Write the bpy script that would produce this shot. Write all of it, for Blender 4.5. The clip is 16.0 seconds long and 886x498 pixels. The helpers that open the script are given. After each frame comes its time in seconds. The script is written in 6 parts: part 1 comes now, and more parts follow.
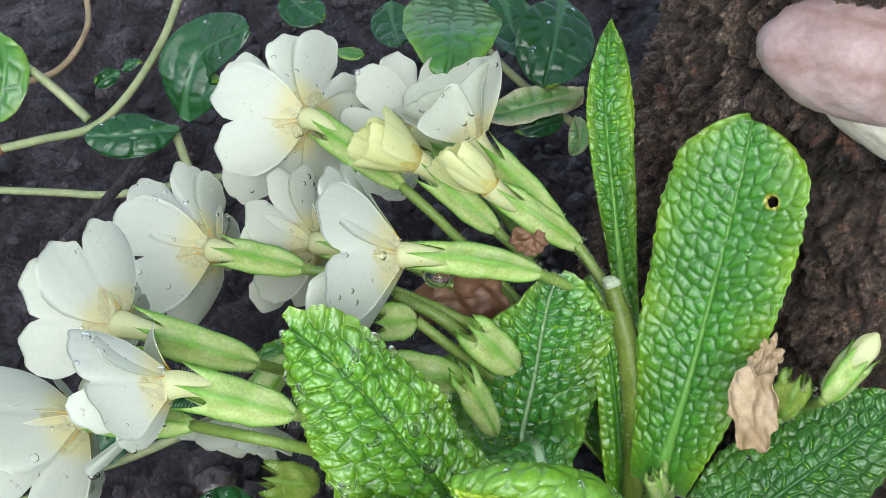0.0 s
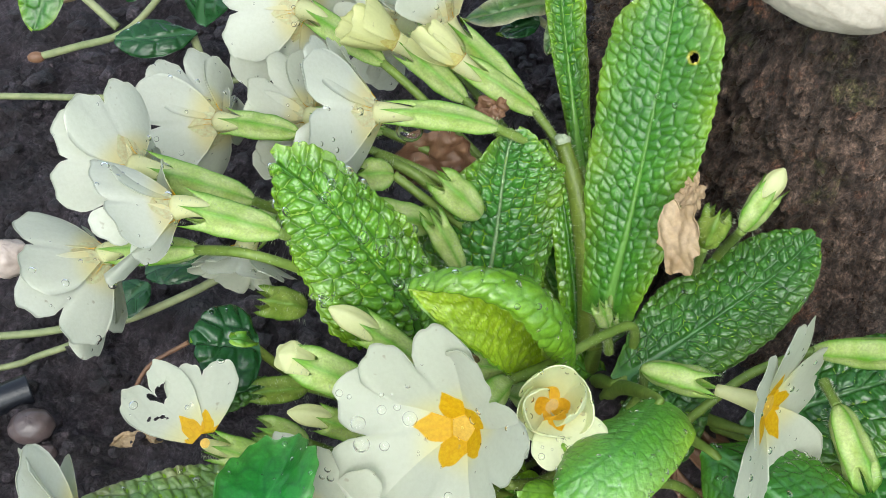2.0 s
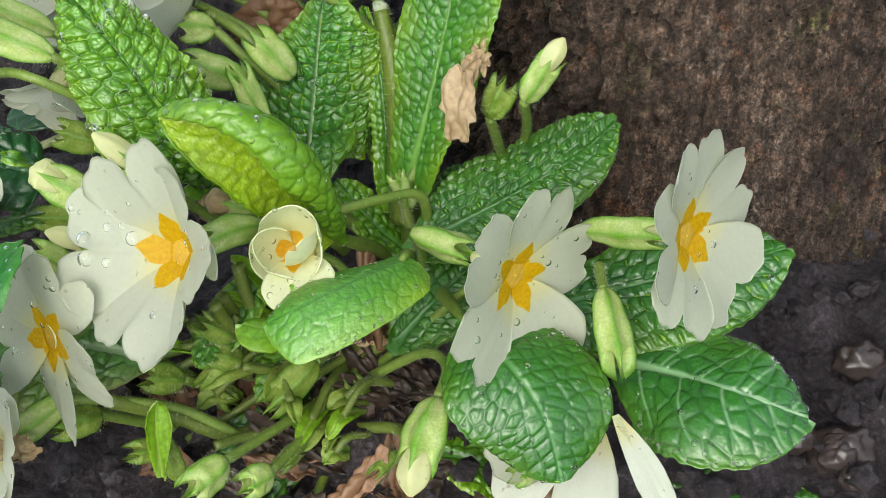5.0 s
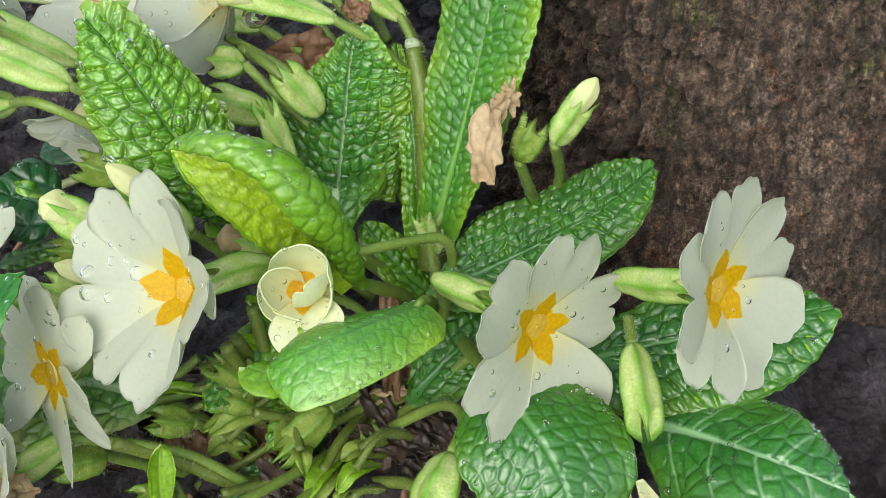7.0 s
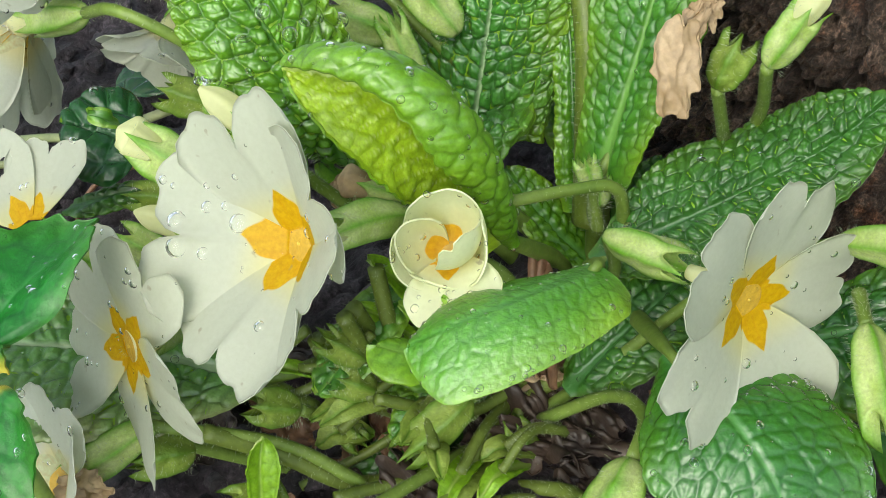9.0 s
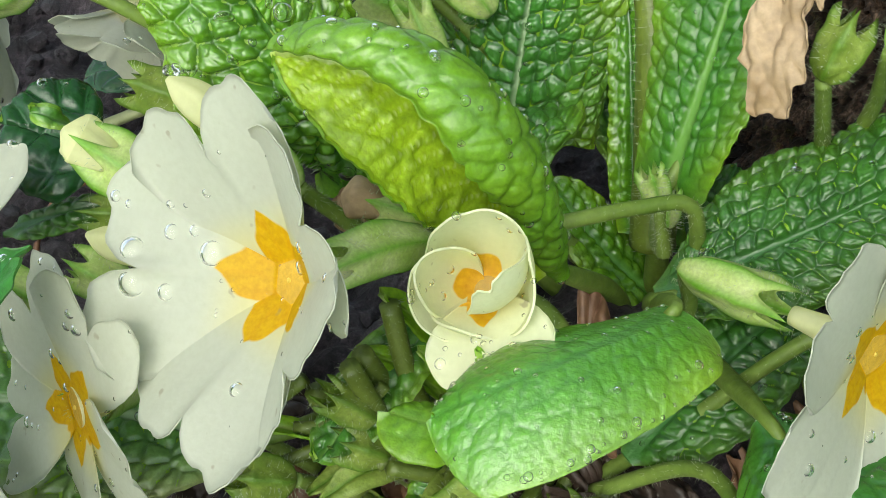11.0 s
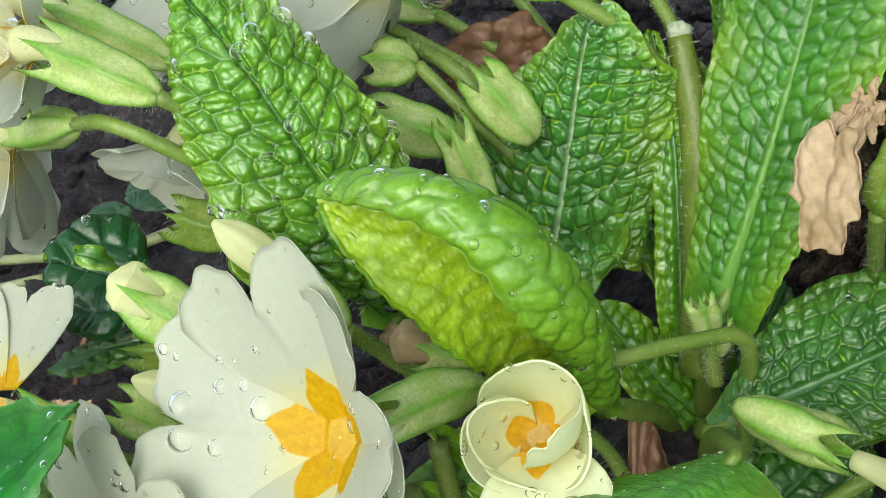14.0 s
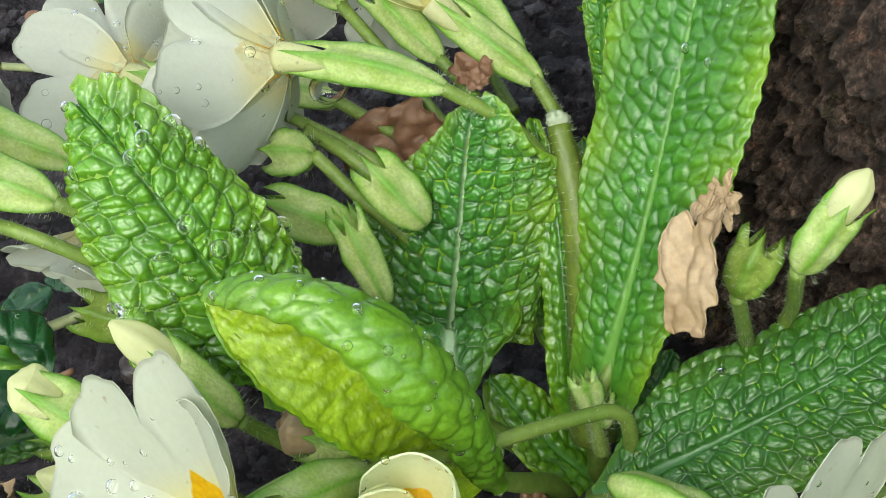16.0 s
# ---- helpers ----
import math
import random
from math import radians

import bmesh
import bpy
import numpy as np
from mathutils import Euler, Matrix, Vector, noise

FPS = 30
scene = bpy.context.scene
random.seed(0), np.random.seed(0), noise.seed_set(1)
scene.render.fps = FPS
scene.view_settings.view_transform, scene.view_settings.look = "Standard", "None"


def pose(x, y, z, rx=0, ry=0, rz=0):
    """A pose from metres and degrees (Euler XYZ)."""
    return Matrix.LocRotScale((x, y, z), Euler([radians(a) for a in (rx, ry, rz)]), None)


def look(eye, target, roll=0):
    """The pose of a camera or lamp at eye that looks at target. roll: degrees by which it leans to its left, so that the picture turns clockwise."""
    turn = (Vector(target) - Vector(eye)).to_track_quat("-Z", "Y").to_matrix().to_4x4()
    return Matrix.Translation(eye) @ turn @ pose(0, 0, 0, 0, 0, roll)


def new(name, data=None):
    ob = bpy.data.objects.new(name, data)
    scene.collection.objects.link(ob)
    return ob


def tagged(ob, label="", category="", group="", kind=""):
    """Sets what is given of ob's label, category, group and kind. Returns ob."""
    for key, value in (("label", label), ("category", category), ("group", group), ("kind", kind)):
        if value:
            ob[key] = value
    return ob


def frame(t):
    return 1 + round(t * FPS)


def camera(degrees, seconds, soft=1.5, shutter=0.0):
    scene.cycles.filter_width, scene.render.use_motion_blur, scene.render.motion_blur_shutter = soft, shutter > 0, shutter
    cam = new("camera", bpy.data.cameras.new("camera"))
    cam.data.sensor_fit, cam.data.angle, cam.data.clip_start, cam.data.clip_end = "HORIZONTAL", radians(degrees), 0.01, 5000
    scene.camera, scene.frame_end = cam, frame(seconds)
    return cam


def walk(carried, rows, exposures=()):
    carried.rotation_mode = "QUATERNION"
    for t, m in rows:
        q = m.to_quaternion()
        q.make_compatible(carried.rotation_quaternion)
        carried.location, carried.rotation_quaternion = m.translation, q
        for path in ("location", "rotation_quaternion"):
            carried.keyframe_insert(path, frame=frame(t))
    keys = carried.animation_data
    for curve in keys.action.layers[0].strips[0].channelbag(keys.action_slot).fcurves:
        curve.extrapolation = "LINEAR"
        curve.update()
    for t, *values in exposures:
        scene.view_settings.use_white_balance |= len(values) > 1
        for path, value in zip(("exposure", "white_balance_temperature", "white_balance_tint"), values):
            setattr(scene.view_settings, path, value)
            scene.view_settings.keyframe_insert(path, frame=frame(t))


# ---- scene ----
cam = camera(38.0, 16.0, soft=0.6)
PATH = [
    (0, (-0.0379, -0.0954, 0.2141), (-0.0280, 0.0349, 0.0627), 2.00),
    (0.5, (-0.0335, -0.1077, 0.2204), (-0.0269, 0.0236, 0.0697), 0.93),
    (1, (-0.0321, -0.1174, 0.2234), (-0.0273, 0.0143, 0.0729), 0.26),
    (1.5, (-0.0294, -0.1307, 0.2276), (-0.0264, 0.0009, 0.0770), -0.56),
    (2, (-0.0256, -0.1358, 0.2217), (-0.0237, -0.0053, 0.0701), -1.00),
    (2.5, (-0.0248, -0.1401, 0.2149), (-0.0237, -0.0108, 0.0623), -1.05),
    (3, (-0.0200, -0.1450, 0.2100), (-0.0200, -0.0164, 0.0568), -0.00),
    (3.5, (-0.0081, -0.1477, 0.2087), (-0.0114, -0.0196, 0.0552), -0.67),
    (4, (0.0101, -0.1499, 0.2061), (-0.0017, -0.0222, 0.0527), -2.64),
    (4.5, (0.0296, -0.1522, 0.2041), (0.0098, -0.0237, 0.0521), -3.47),
    (5, (0.0416, -0.1510, 0.2037), (0.0184, -0.0220, 0.0526), -3.71),
    (5.2, (0.0446, -0.1524, 0.2035), (0.0200, -0.0224, 0.0535), -3.77),
    (7.3, (0.0506, -0.1386, 0.1886), (0.0132, -0.0053, 0.0443), -5.85),
    (7.5, (0.0463, -0.1344, 0.1826), (0.0101, -0.0011, 0.0380), -5.37),
    (8, (0.0341, -0.1249, 0.1646), (-0.0008, 0.0076, 0.0190), -4.93),
    (8.5, (0.0297, -0.1219, 0.1621), (-0.0113, 0.0074, 0.0151), -6.68),
    (9, (0.0288, -0.1194, 0.1626), (-0.0173, 0.0078, 0.0152), -8.07),
    (9.2, (0.0274, -0.1156, 0.1597), (-0.0200, 0.0105, 0.0118), -8.42),
    (11.3, (0.0179, -0.0948, 0.1388), (-0.0306, 0.0325, -0.0076), -8.58),
    (11.5, (0.0175, -0.0949, 0.1392), (-0.0318, 0.0327, -0.0068), -8.80),
    (12, (0.0158, -0.0924, 0.1382), (-0.0346, 0.0355, -0.0071), -9.12),
    (12.5, (0.0150, -0.0910, 0.1399), (-0.0368, 0.0377, -0.0041), -9.62),
    (13, (0.0132, -0.0906, 0.1419), (-0.0397, 0.0396, -0.0004), -9.77),
    (13.5, (0.0133, -0.0899, 0.1432), (-0.0401, 0.0417, 0.0023), -9.80),
    (14, (0.0152, -0.0886, 0.1439), (-0.0381, 0.0437, 0.0037), -10.22),
    (14.5, (0.0179, -0.0870, 0.1453), (-0.0347, 0.0462, 0.0056), -10.45),
    (15, (0.0201, -0.0863, 0.1474), (-0.0314, 0.0478, 0.0083), -10.55),
    (15.5, (0.0226, -0.0862, 0.1492), (-0.0268, 0.0490, 0.0103), -10.20),
    (16, (0.0248, -0.0863, 0.1530), (-0.0236, 0.0497, 0.0147), -10.27),
]
walk(cam, [(t, look(eye, target, roll)) for t, eye, target, roll in PATH], [(0, 1.14, 5900, 5), (3, 1.12, 6400, 3), (5, 1.04, 6600, 3), (7.5, 1.14, 6550, 2), (9.5, 1.12, 6550, 1), (16, 1.14, 6500, 0)])

# ---- light: a bright overcast sky ----
world = bpy.data.worlds.new("overcast_sky")
world.use_nodes = True
scene.world = world
wn, wl = world.node_tree.nodes, world.node_tree.links
sky = wn.new("ShaderNodeTexSky")
sky.sky_type = "NISHITA"
sky.sun_disc = False
sky.sun_elevation, sky.sun_rotation = radians(50), radians(187)
sky.air_density, sky.dust_density, sky.ozone_density = 1.0, 3.0, 1.0
cloud = wn.new("ShaderNodeHueSaturation")
cloud.inputs["Saturation"].default_value = 0.58
wl.new(sky.outputs["Color"], cloud.inputs["Color"])
wl.new(cloud.outputs["Color"], wn["Background"].inputs["Color"])
wn["Background"].inputs["Strength"].default_value = 0.15
sun = new("sun", bpy.data.lights.new("sun", "SUN"))
sun.data.energy, sun.data.angle, sun.data.color = 0.7, radians(65), (1.0, 0.985, 0.94)
sun.matrix_world = look((-0.08, -0.64, 0.76), (0, 0, 0))


# ---- materials ----
def shader(name):
    m = bpy.data.materials.new(name)
    m.use_nodes = True
    nt = m.node_tree
    return m, nt.nodes, nt.links, nt.nodes["Principled BSDF"]


def texture(n, l, kind, scale, detail=4.0, rough=0.6, coords="Object", stretch=1.0):
    tc = n.new("ShaderNodeTexCoord")
    source = tc.outputs[coords]
    if stretch != 1.0:
        mp = n.new("ShaderNodeMapping")
        mp.inputs["Scale"].default_value = (1, 1, stretch)
        l.new(source, mp.inputs["Vector"])
        source = mp.outputs["Vector"]
    t = n.new(kind)
    t.inputs["Scale"].default_value = scale
    if kind == "ShaderNodeTexNoise":
        t.inputs["Detail"].default_value = detail
        t.inputs["Roughness"].default_value = rough
    l.new(source, t.inputs["Vector"])
    return t


def ramp(n, l, source, stops):
    r = n.new("ShaderNodeValToRGB")
    e = r.color_ramp.elements
    e[0].position, e[0].color = stops[0][0], (*stops[0][1], 1)
    e[1].position, e[1].color = stops[-1][0], (*stops[-1][1], 1)
    for p, c in stops[1:-1]:
        e.new(p).color = (*c, 1)
    l.new(source, r.inputs["Fac"])
    return r.outputs["Color"]


def blend(n, l, fac, a, b, how="MIX"):
    x = n.new("ShaderNodeMix")
    x.data_type, x.blend_type = "RGBA", how
    for slot, v in ((0, fac), (6, a), (7, b)):
        if isinstance(v, (int, float)):
            x.inputs[slot].default_value = v
        elif isinstance(v, tuple):
            x.inputs[slot].default_value = (*v, 1)
        else:
            l.new(v, x.inputs[slot])
    return x.outputs[2]


def attribute(n, name):
    a = n.new("ShaderNodeAttribute")
    a.attribute_name = name
    return a.outputs["Fac"]


def relief(n, l, height, bsdf, strength, distance):
    b = n.new("ShaderNodeBump")
    b.inputs["Strength"].default_value, b.inputs["Distance"].default_value = strength, distance
    l.new(height, b.inputs["Height"])
    l.new(b.outputs["Normal"], bsdf.inputs["Normal"])
    return b


def see_through(m, n, l, bsdf, colour, share):
    """Lets part of the light through a thin leaf or petal."""
    t = n.new("ShaderNodeBsdfTranslucent")
    mix = n.new("ShaderNodeMixShader")
    mix.inputs[0].default_value = share
    if isinstance(colour, tuple):
        t.inputs["Color"].default_value = (*colour, 1)
    else:
        l.new(colour, t.inputs["Color"])
    l.new(bsdf.outputs[0], mix.inputs[1])
    l.new(t.outputs[0], mix.inputs[2])
    l.new(mix.outputs[0], n["Material Output"].inputs["Surface"])


def leaf_material(name, deep, bright, vein, rough=0.3, share=0.22, edge=0.5, wetness=0.7, film=0.10, brim=(0.28, 0.44, 0.02), gloss=0.45):
    m, n, l, p = shader(name)
    big = texture(n, l, "ShaderNodeTexNoise", 110, 4)
    fine = texture(n, l, "ShaderNodeTexNoise", 1800, 5)
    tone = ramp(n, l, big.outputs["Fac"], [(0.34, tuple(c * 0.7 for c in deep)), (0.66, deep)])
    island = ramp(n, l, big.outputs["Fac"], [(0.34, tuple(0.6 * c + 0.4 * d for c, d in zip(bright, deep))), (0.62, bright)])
    rim = n.new("ShaderNodeMath")
    rim.operation = "MULTIPLY"
    l.new(attribute(n, "rim"), rim.inputs[0])
    rim.inputs[1].default_value = edge
    # bulges lighter, creases darker: crease shade is put into the leaf colour
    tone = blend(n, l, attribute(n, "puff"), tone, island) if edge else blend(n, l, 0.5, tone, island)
    tone = blend(n, l, rim.outputs[0], tone, brim)
    speck = ramp(n, l, fine.outputs["Fac"], [(0.3, (0.72, 0.72, 0.72)), (0.7, (1.15, 1.15, 1.1))])
    tone = blend(n, l, 0.8, tone, speck, "MULTIPLY")
    tone = blend(n, l, attribute(n, "vein"), tone, vein)
    tone = blend(n, l, attribute(n, "blight"), tone, (0.45, 0.4, 0.05))
    l.new(tone, p.inputs["Base Color"])
    p.inputs["Roughness"].default_value = rough
    p.inputs["Specular IOR Level"].default_value = gloss
    p.inputs["Coat Weight"].default_value = wetness
    p.inputs["Coat Roughness"].default_value = film
    p.inputs["Coat IOR"].default_value = 1.46 if film < 0.2 else 1.7
    relief(n, l, fine.outputs["Fac"], p, 0.45, 0.0003)
    if film > 0.2:
        ripple = texture(n, l, "ShaderNodeTexNoise", 620, 4)
        b = n.new("ShaderNodeBump")
        b.inputs["Strength"].default_value, b.inputs["Distance"].default_value = 0.8, 0.0009
        l.new(ripple.outputs["Fac"], b.inputs["Height"])
        l.new(b.outputs["Normal"], p.inputs["Coat Normal"])
    see_through(m, n, l, p, tone, share)
    return m


def petal_material(name, white, eye, front):
    m, n, l, p = shader(name)
    big = texture(n, l, "ShaderNodeTexNoise", 70, 3)
    fine = texture(n, l, "ShaderNodeTexNoise", 1500, 5)
    tone = ramp(n, l, big.outputs["Fac"], [(0.3, white), (0.75, tuple(min(1, c * 1.04) for c in white))])
    streak = ramp(n, l, fine.outputs["Fac"], [(0.25, (0.9, 0.9, 0.86)), (0.6, (1, 1, 1))])
    tone = blend(n, l, 0.6, tone, streak, "MULTIPLY")
    tone = blend(n, l, attribute(n, "vein"), tone, tuple(c * 0.93 for c in white))
    tone = blend(n, l, attribute(n, "glow"), tone, (0.75, 0.71, 0.33) if front else (0.78, 0.72, 0.32))
    rays = ramp(n, l, fine.outputs["Fac"], [(0.3, tuple(c * 0.86 for c in eye)), (0.7, (min(1, eye[0] * 1.04), min(1, eye[1] * 1.22), eye[2] * 1.5))])
    eye_tone = blend(n, l, attribute(n, "vein"), rays, tuple(c * k for c, k in zip(eye, (0.92, 0.78, 0.6))))
    tone = blend(n, l, ramp(n, l, attribute(n, "eye"), [(0.40, (0, 0, 0)), (0.58, (1, 1, 1))]), tone, eye_tone)
    spot = texture(n, l, "ShaderNodeTexNoise", 420, 2)
    tone = blend(n, l, ramp(n, l, spot.outputs["Fac"], [(0.71, (0, 0, 0)), (0.76, (0.5, 0.5, 0.5))]), tone, (0.33, 0.27, 0.16))
    l.new(tone, p.inputs["Base Color"])
    p.inputs["Roughness"].default_value = 0.42
    p.inputs["Specular IOR Level"].default_value = 0.35
    rib = n.new("ShaderNodeMath")
    rib.operation = "MULTIPLY_ADD"
    l.new(attribute(n, "vein"), rib.inputs[0])
    rib.inputs[1].default_value = 0.8
    l.new(fine.outputs["Fac"], rib.inputs[2])
    relief(n, l, rib.outputs[0], p, 0.25, 0.0003)
    see_through(m, n, l, p, tone, 0.56)
    return m


def plain_plant(name, a, b, rough=0.45, scale=160, share=0.2, stripe=None):
    m, n, l, p = shader(name)
    big = texture(n, l, "ShaderNodeTexNoise", scale, 4)
    fine = texture(n, l, "ShaderNodeTexNoise", scale * 7, 3)
    tone = ramp(n, l, big.outputs["Fac"], [(0.3, a), (0.7, b)])
    if stripe:
        tone = blend(n, l, attribute(n, "vein"), tone, stripe)
    speck = ramp(n, l, fine.outputs["Fac"], [(0.3, (0.75, 0.75, 0.75)), (0.7, (1.12, 1.12, 1.1))])
    tone = blend(n, l, 0.8, tone, speck, "MULTIPLY")
    l.new(tone, p.inputs["Base Color"])
    p.inputs["Roughness"].default_value = rough
    relief(n, l, fine.outputs["Fac"], p, 0.4, 0.0004)
    see_through(m, n, l, p, tone, share)
    return m


def soil_material():
    m, n, l, p = shader("wet_soil")
    big = texture(n, l, "ShaderNodeTexNoise", 60, 8, 0.7)
    fine = texture(n, l, "ShaderNodeTexNoise", 800, 12, 0.85)
    crumb = texture(n, l, "ShaderNodeTexVoronoi", 700)
    tone = ramp(n, l, big.outputs["Fac"], [(0.30, (0.013, 0.010, 0.0105)), (0.5, (0.046, 0.037, 0.042)), (0.70, (0.137, 0.114, 0.129))])
    speck = ramp(n, l, fine.outputs["Fac"], [(0.38, (0.2, 0.19, 0.19)), (0.52, (1.0, 0.97, 0.98)), (0.63, (2.9, 2.8, 2.9))])
    tone = blend(n, l, 0.9, tone, speck, "MULTIPLY")
    l.new(tone, p.inputs["Base Color"])
    wet = n.new("ShaderNodeMapRange")
    wet.inputs["To Min"].default_value, wet.inputs["To Max"].default_value = 0.22, 0.75
    l.new(big.outputs["Fac"], wet.inputs["Value"])
    l.new(wet.outputs[0], p.inputs["Roughness"])
    add = n.new("ShaderNodeMath")
    add.operation = "ADD"
    l.new(fine.outputs["Fac"], add.inputs[0])
    l.new(crumb.outputs["Distance"], add.inputs[1])
    relief(n, l, add.outputs[0], p, 0.9, 0.002)
    return m


def bark_material():
    m, n, l, p = shader("weathered_bark")
    big = texture(n, l, "ShaderNodeTexNoise", 46, 6, 0.7, stretch=0.45)
    fine = texture(n, l, "ShaderNodeTexNoise", 560, 10, 0.8, stretch=0.35)
    grit = texture(n, l, "ShaderNodeTexNoise", 1700, 6, 0.8)
    moss = texture(n, l, "ShaderNodeTexNoise", 75, 9, 0.8, stretch=0.6)
    rust = texture(n, l, "ShaderNodeTexNoise", 120, 6, 0.7)
    tone = ramp(n, l, big.outputs["Fac"], [(0.32, (0.058, 0.044, 0.037)), (0.5, (0.180, 0.124, 0.094)), (0.66, (0.35, 0.272, 0.220))])
    tone = blend(n, l, ramp(n, l, rust.outputs["Fac"], [(0.56, (0, 0, 0)), (0.68, (0.75, 0.75, 0.75))]), tone, (0.24, 0.085, 0.032))
    tone = blend(n, l, ramp(n, l, moss.outputs["Fac"], [(0.57, (0, 0, 0)), (0.66, (0.8, 0.8, 0.8))]), tone, (0.17, 0.19, 0.055))
    speck = ramp(n, l, fine.outputs["Fac"], [(0.36, (0.10, 0.09, 0.09)), (0.5, (0.85, 0.85, 0.85)), (0.60, (2.0, 1.95, 1.9))])
    tone = blend(n, l, 0.95, tone, speck, "MULTIPLY")
    # fine pale and dark dots scattered at random over the bark colour
    dots = ramp(n, l, grit.outputs["Fac"], [(0.36, (0.25, 0.24, 0.23)), (0.5, (0.9, 0.9, 0.9)), (0.62, (2.4, 2.35, 2.3))])
    tone = blend(n, l, 0.9, tone, dots, "MULTIPLY")
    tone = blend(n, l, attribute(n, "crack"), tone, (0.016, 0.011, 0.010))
    l.new(tone, p.inputs["Base Color"])
    l.new(ramp(n, l, rust.outputs["Fac"], [(0.35, (0.2, 0.2, 0.2)), (0.65, (0.6, 0.6, 0.6))]), p.inputs["Roughness"])
    add = n.new("ShaderNodeMath")
    add.operation = "MULTIPLY_ADD"
    l.new(grit.outputs["Fac"], add.inputs[0])
    add.inputs[1].default_value = 0.6
    l.new(fine.outputs["Fac"], add.inputs[2])
    relief(n, l, add.outputs[0], p, 1.0, 0.003)
    return m


def fungus_material(name, a, b, band):
    m, n, l, p = shader(name)
    big = texture(n, l, "ShaderNodeTexNoise", 70, 5)
    fine = texture(n, l, "ShaderNodeTexNoise", 900, 5)
    tone = ramp(n, l, big.outputs["Fac"], [(0.3, a), (0.7, b)])
    tone = blend(n, l, attribute(n, "vein"), tone, band)
    speck = ramp(n, l, fine.outputs["Fac"], [(0.3, (0.8, 0.8, 0.8)), (0.7, (1.1, 1.1, 1.1))])
    tone = blend(n, l, 0.8, tone, speck, "MULTIPLY")
    l.new(tone, p.inputs["Base Color"])
    p.inputs["Roughness"].default_value = 0.6
    relief(n, l, fine.outputs["Fac"], p, 0.4, 0.0006)
    return m


def water_material():
    m, n, l, p = shader("clear_water")
    p.inputs["Base Color"].default_value = (1, 1, 1, 1)
    p.inputs["Transmission Weight"].default_value = 1.0
    p.inputs["IOR"].default_value = 1.33
    p.inputs["Roughness"].default_value = 0.0
    return m


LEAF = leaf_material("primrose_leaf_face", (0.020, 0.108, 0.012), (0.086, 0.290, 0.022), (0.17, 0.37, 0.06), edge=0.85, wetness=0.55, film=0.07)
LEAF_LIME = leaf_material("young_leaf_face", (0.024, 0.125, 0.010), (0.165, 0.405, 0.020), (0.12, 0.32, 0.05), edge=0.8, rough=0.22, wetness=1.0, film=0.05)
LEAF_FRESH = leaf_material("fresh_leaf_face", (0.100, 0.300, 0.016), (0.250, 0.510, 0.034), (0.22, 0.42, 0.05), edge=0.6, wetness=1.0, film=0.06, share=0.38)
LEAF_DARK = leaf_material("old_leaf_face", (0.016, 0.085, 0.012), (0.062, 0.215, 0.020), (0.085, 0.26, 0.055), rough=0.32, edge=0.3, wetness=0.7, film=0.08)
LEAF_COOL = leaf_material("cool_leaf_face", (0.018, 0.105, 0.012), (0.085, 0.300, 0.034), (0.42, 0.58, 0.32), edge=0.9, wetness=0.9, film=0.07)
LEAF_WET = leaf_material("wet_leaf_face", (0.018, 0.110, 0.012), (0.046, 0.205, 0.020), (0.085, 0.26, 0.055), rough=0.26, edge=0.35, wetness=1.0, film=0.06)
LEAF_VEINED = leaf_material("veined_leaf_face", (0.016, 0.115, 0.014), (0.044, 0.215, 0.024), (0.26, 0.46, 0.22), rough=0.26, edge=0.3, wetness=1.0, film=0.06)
LEAF_BACK = leaf_material("leaf_underside", (0.17, 0.35, 0.010), (0.28, 0.51, 0.022), (0.36, 0.50, 0.10), rough=0.5, share=0.35, edge=0.2, wetness=0.2)
LEAF_UNDER = leaf_material("young_leaf_underside", (0.31, 0.51, 0.014), (0.56, 0.77, 0.035), (0.70, 0.80, 0.30), rough=0.42, share=0.34, edge=0.2, wetness=0.4)
IVY = leaf_material("ivy_leaf_face", (0.006, 0.040, 0.010), (0.020, 0.095, 0.020), (0.10, 0.22, 0.10), rough=0.2, share=0.08, edge=0.0, film=0.05, wetness=0.5, gloss=0.25)
LOBED = leaf_material("lobed_leaf_face", (0.013, 0.155, 0.020), (0.036, 0.280, 0.034), (0.06, 0.28, 0.06), rough=0.36, edge=0.1, wetness=0.35, film=0.10, gloss=0.3)
LEAF_GLOSS = leaf_material("glossy_leaf_face", (0.055, 0.255, 0.016), (0.130, 0.400, 0.024), (0.2, 0.42, 0.06), rough=0.34, edge=1.0, wetness=1.0, film=0.27, gloss=0.6)
LEAF_PALE = leaf_material("pale_leaf_face", (0.055, 0.200, 0.035), (0.190, 0.400, 0.075), (0.42, 0.56, 0.30), edge=0.9, wetness=0.9, film=0.08, brim=(0.42, 0.33, 0.17))
CREAM_EDGE = leaf_material("variegated_leaf_face", (0.05, 0.18, 0.03), (0.13, 0.31, 0.05), (0.5, 0.5, 0.3), rough=0.35, edge=1.1, brim=(0.62, 0.54, 0.36))
PETAL = petal_material("petal_face", (0.620, 0.640, 0.530), (0.78, 0.445, 0.006), True)
PETAL_BACK = petal_material("petal_back", (0.775, 0.795, 0.70), (0.72, 0.67, 0.37), False)
PETAL_YELLOW = petal_material("bud_petal", (0.78, 0.79, 0.46), (0.75, 0.64, 0.22), True)
PETAL_PALE = petal_material("half_open_petal", (0.88, 0.90, 0.66), (0.88, 0.50, 0.02), False)
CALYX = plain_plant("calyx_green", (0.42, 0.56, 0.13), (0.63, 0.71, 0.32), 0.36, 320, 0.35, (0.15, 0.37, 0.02))
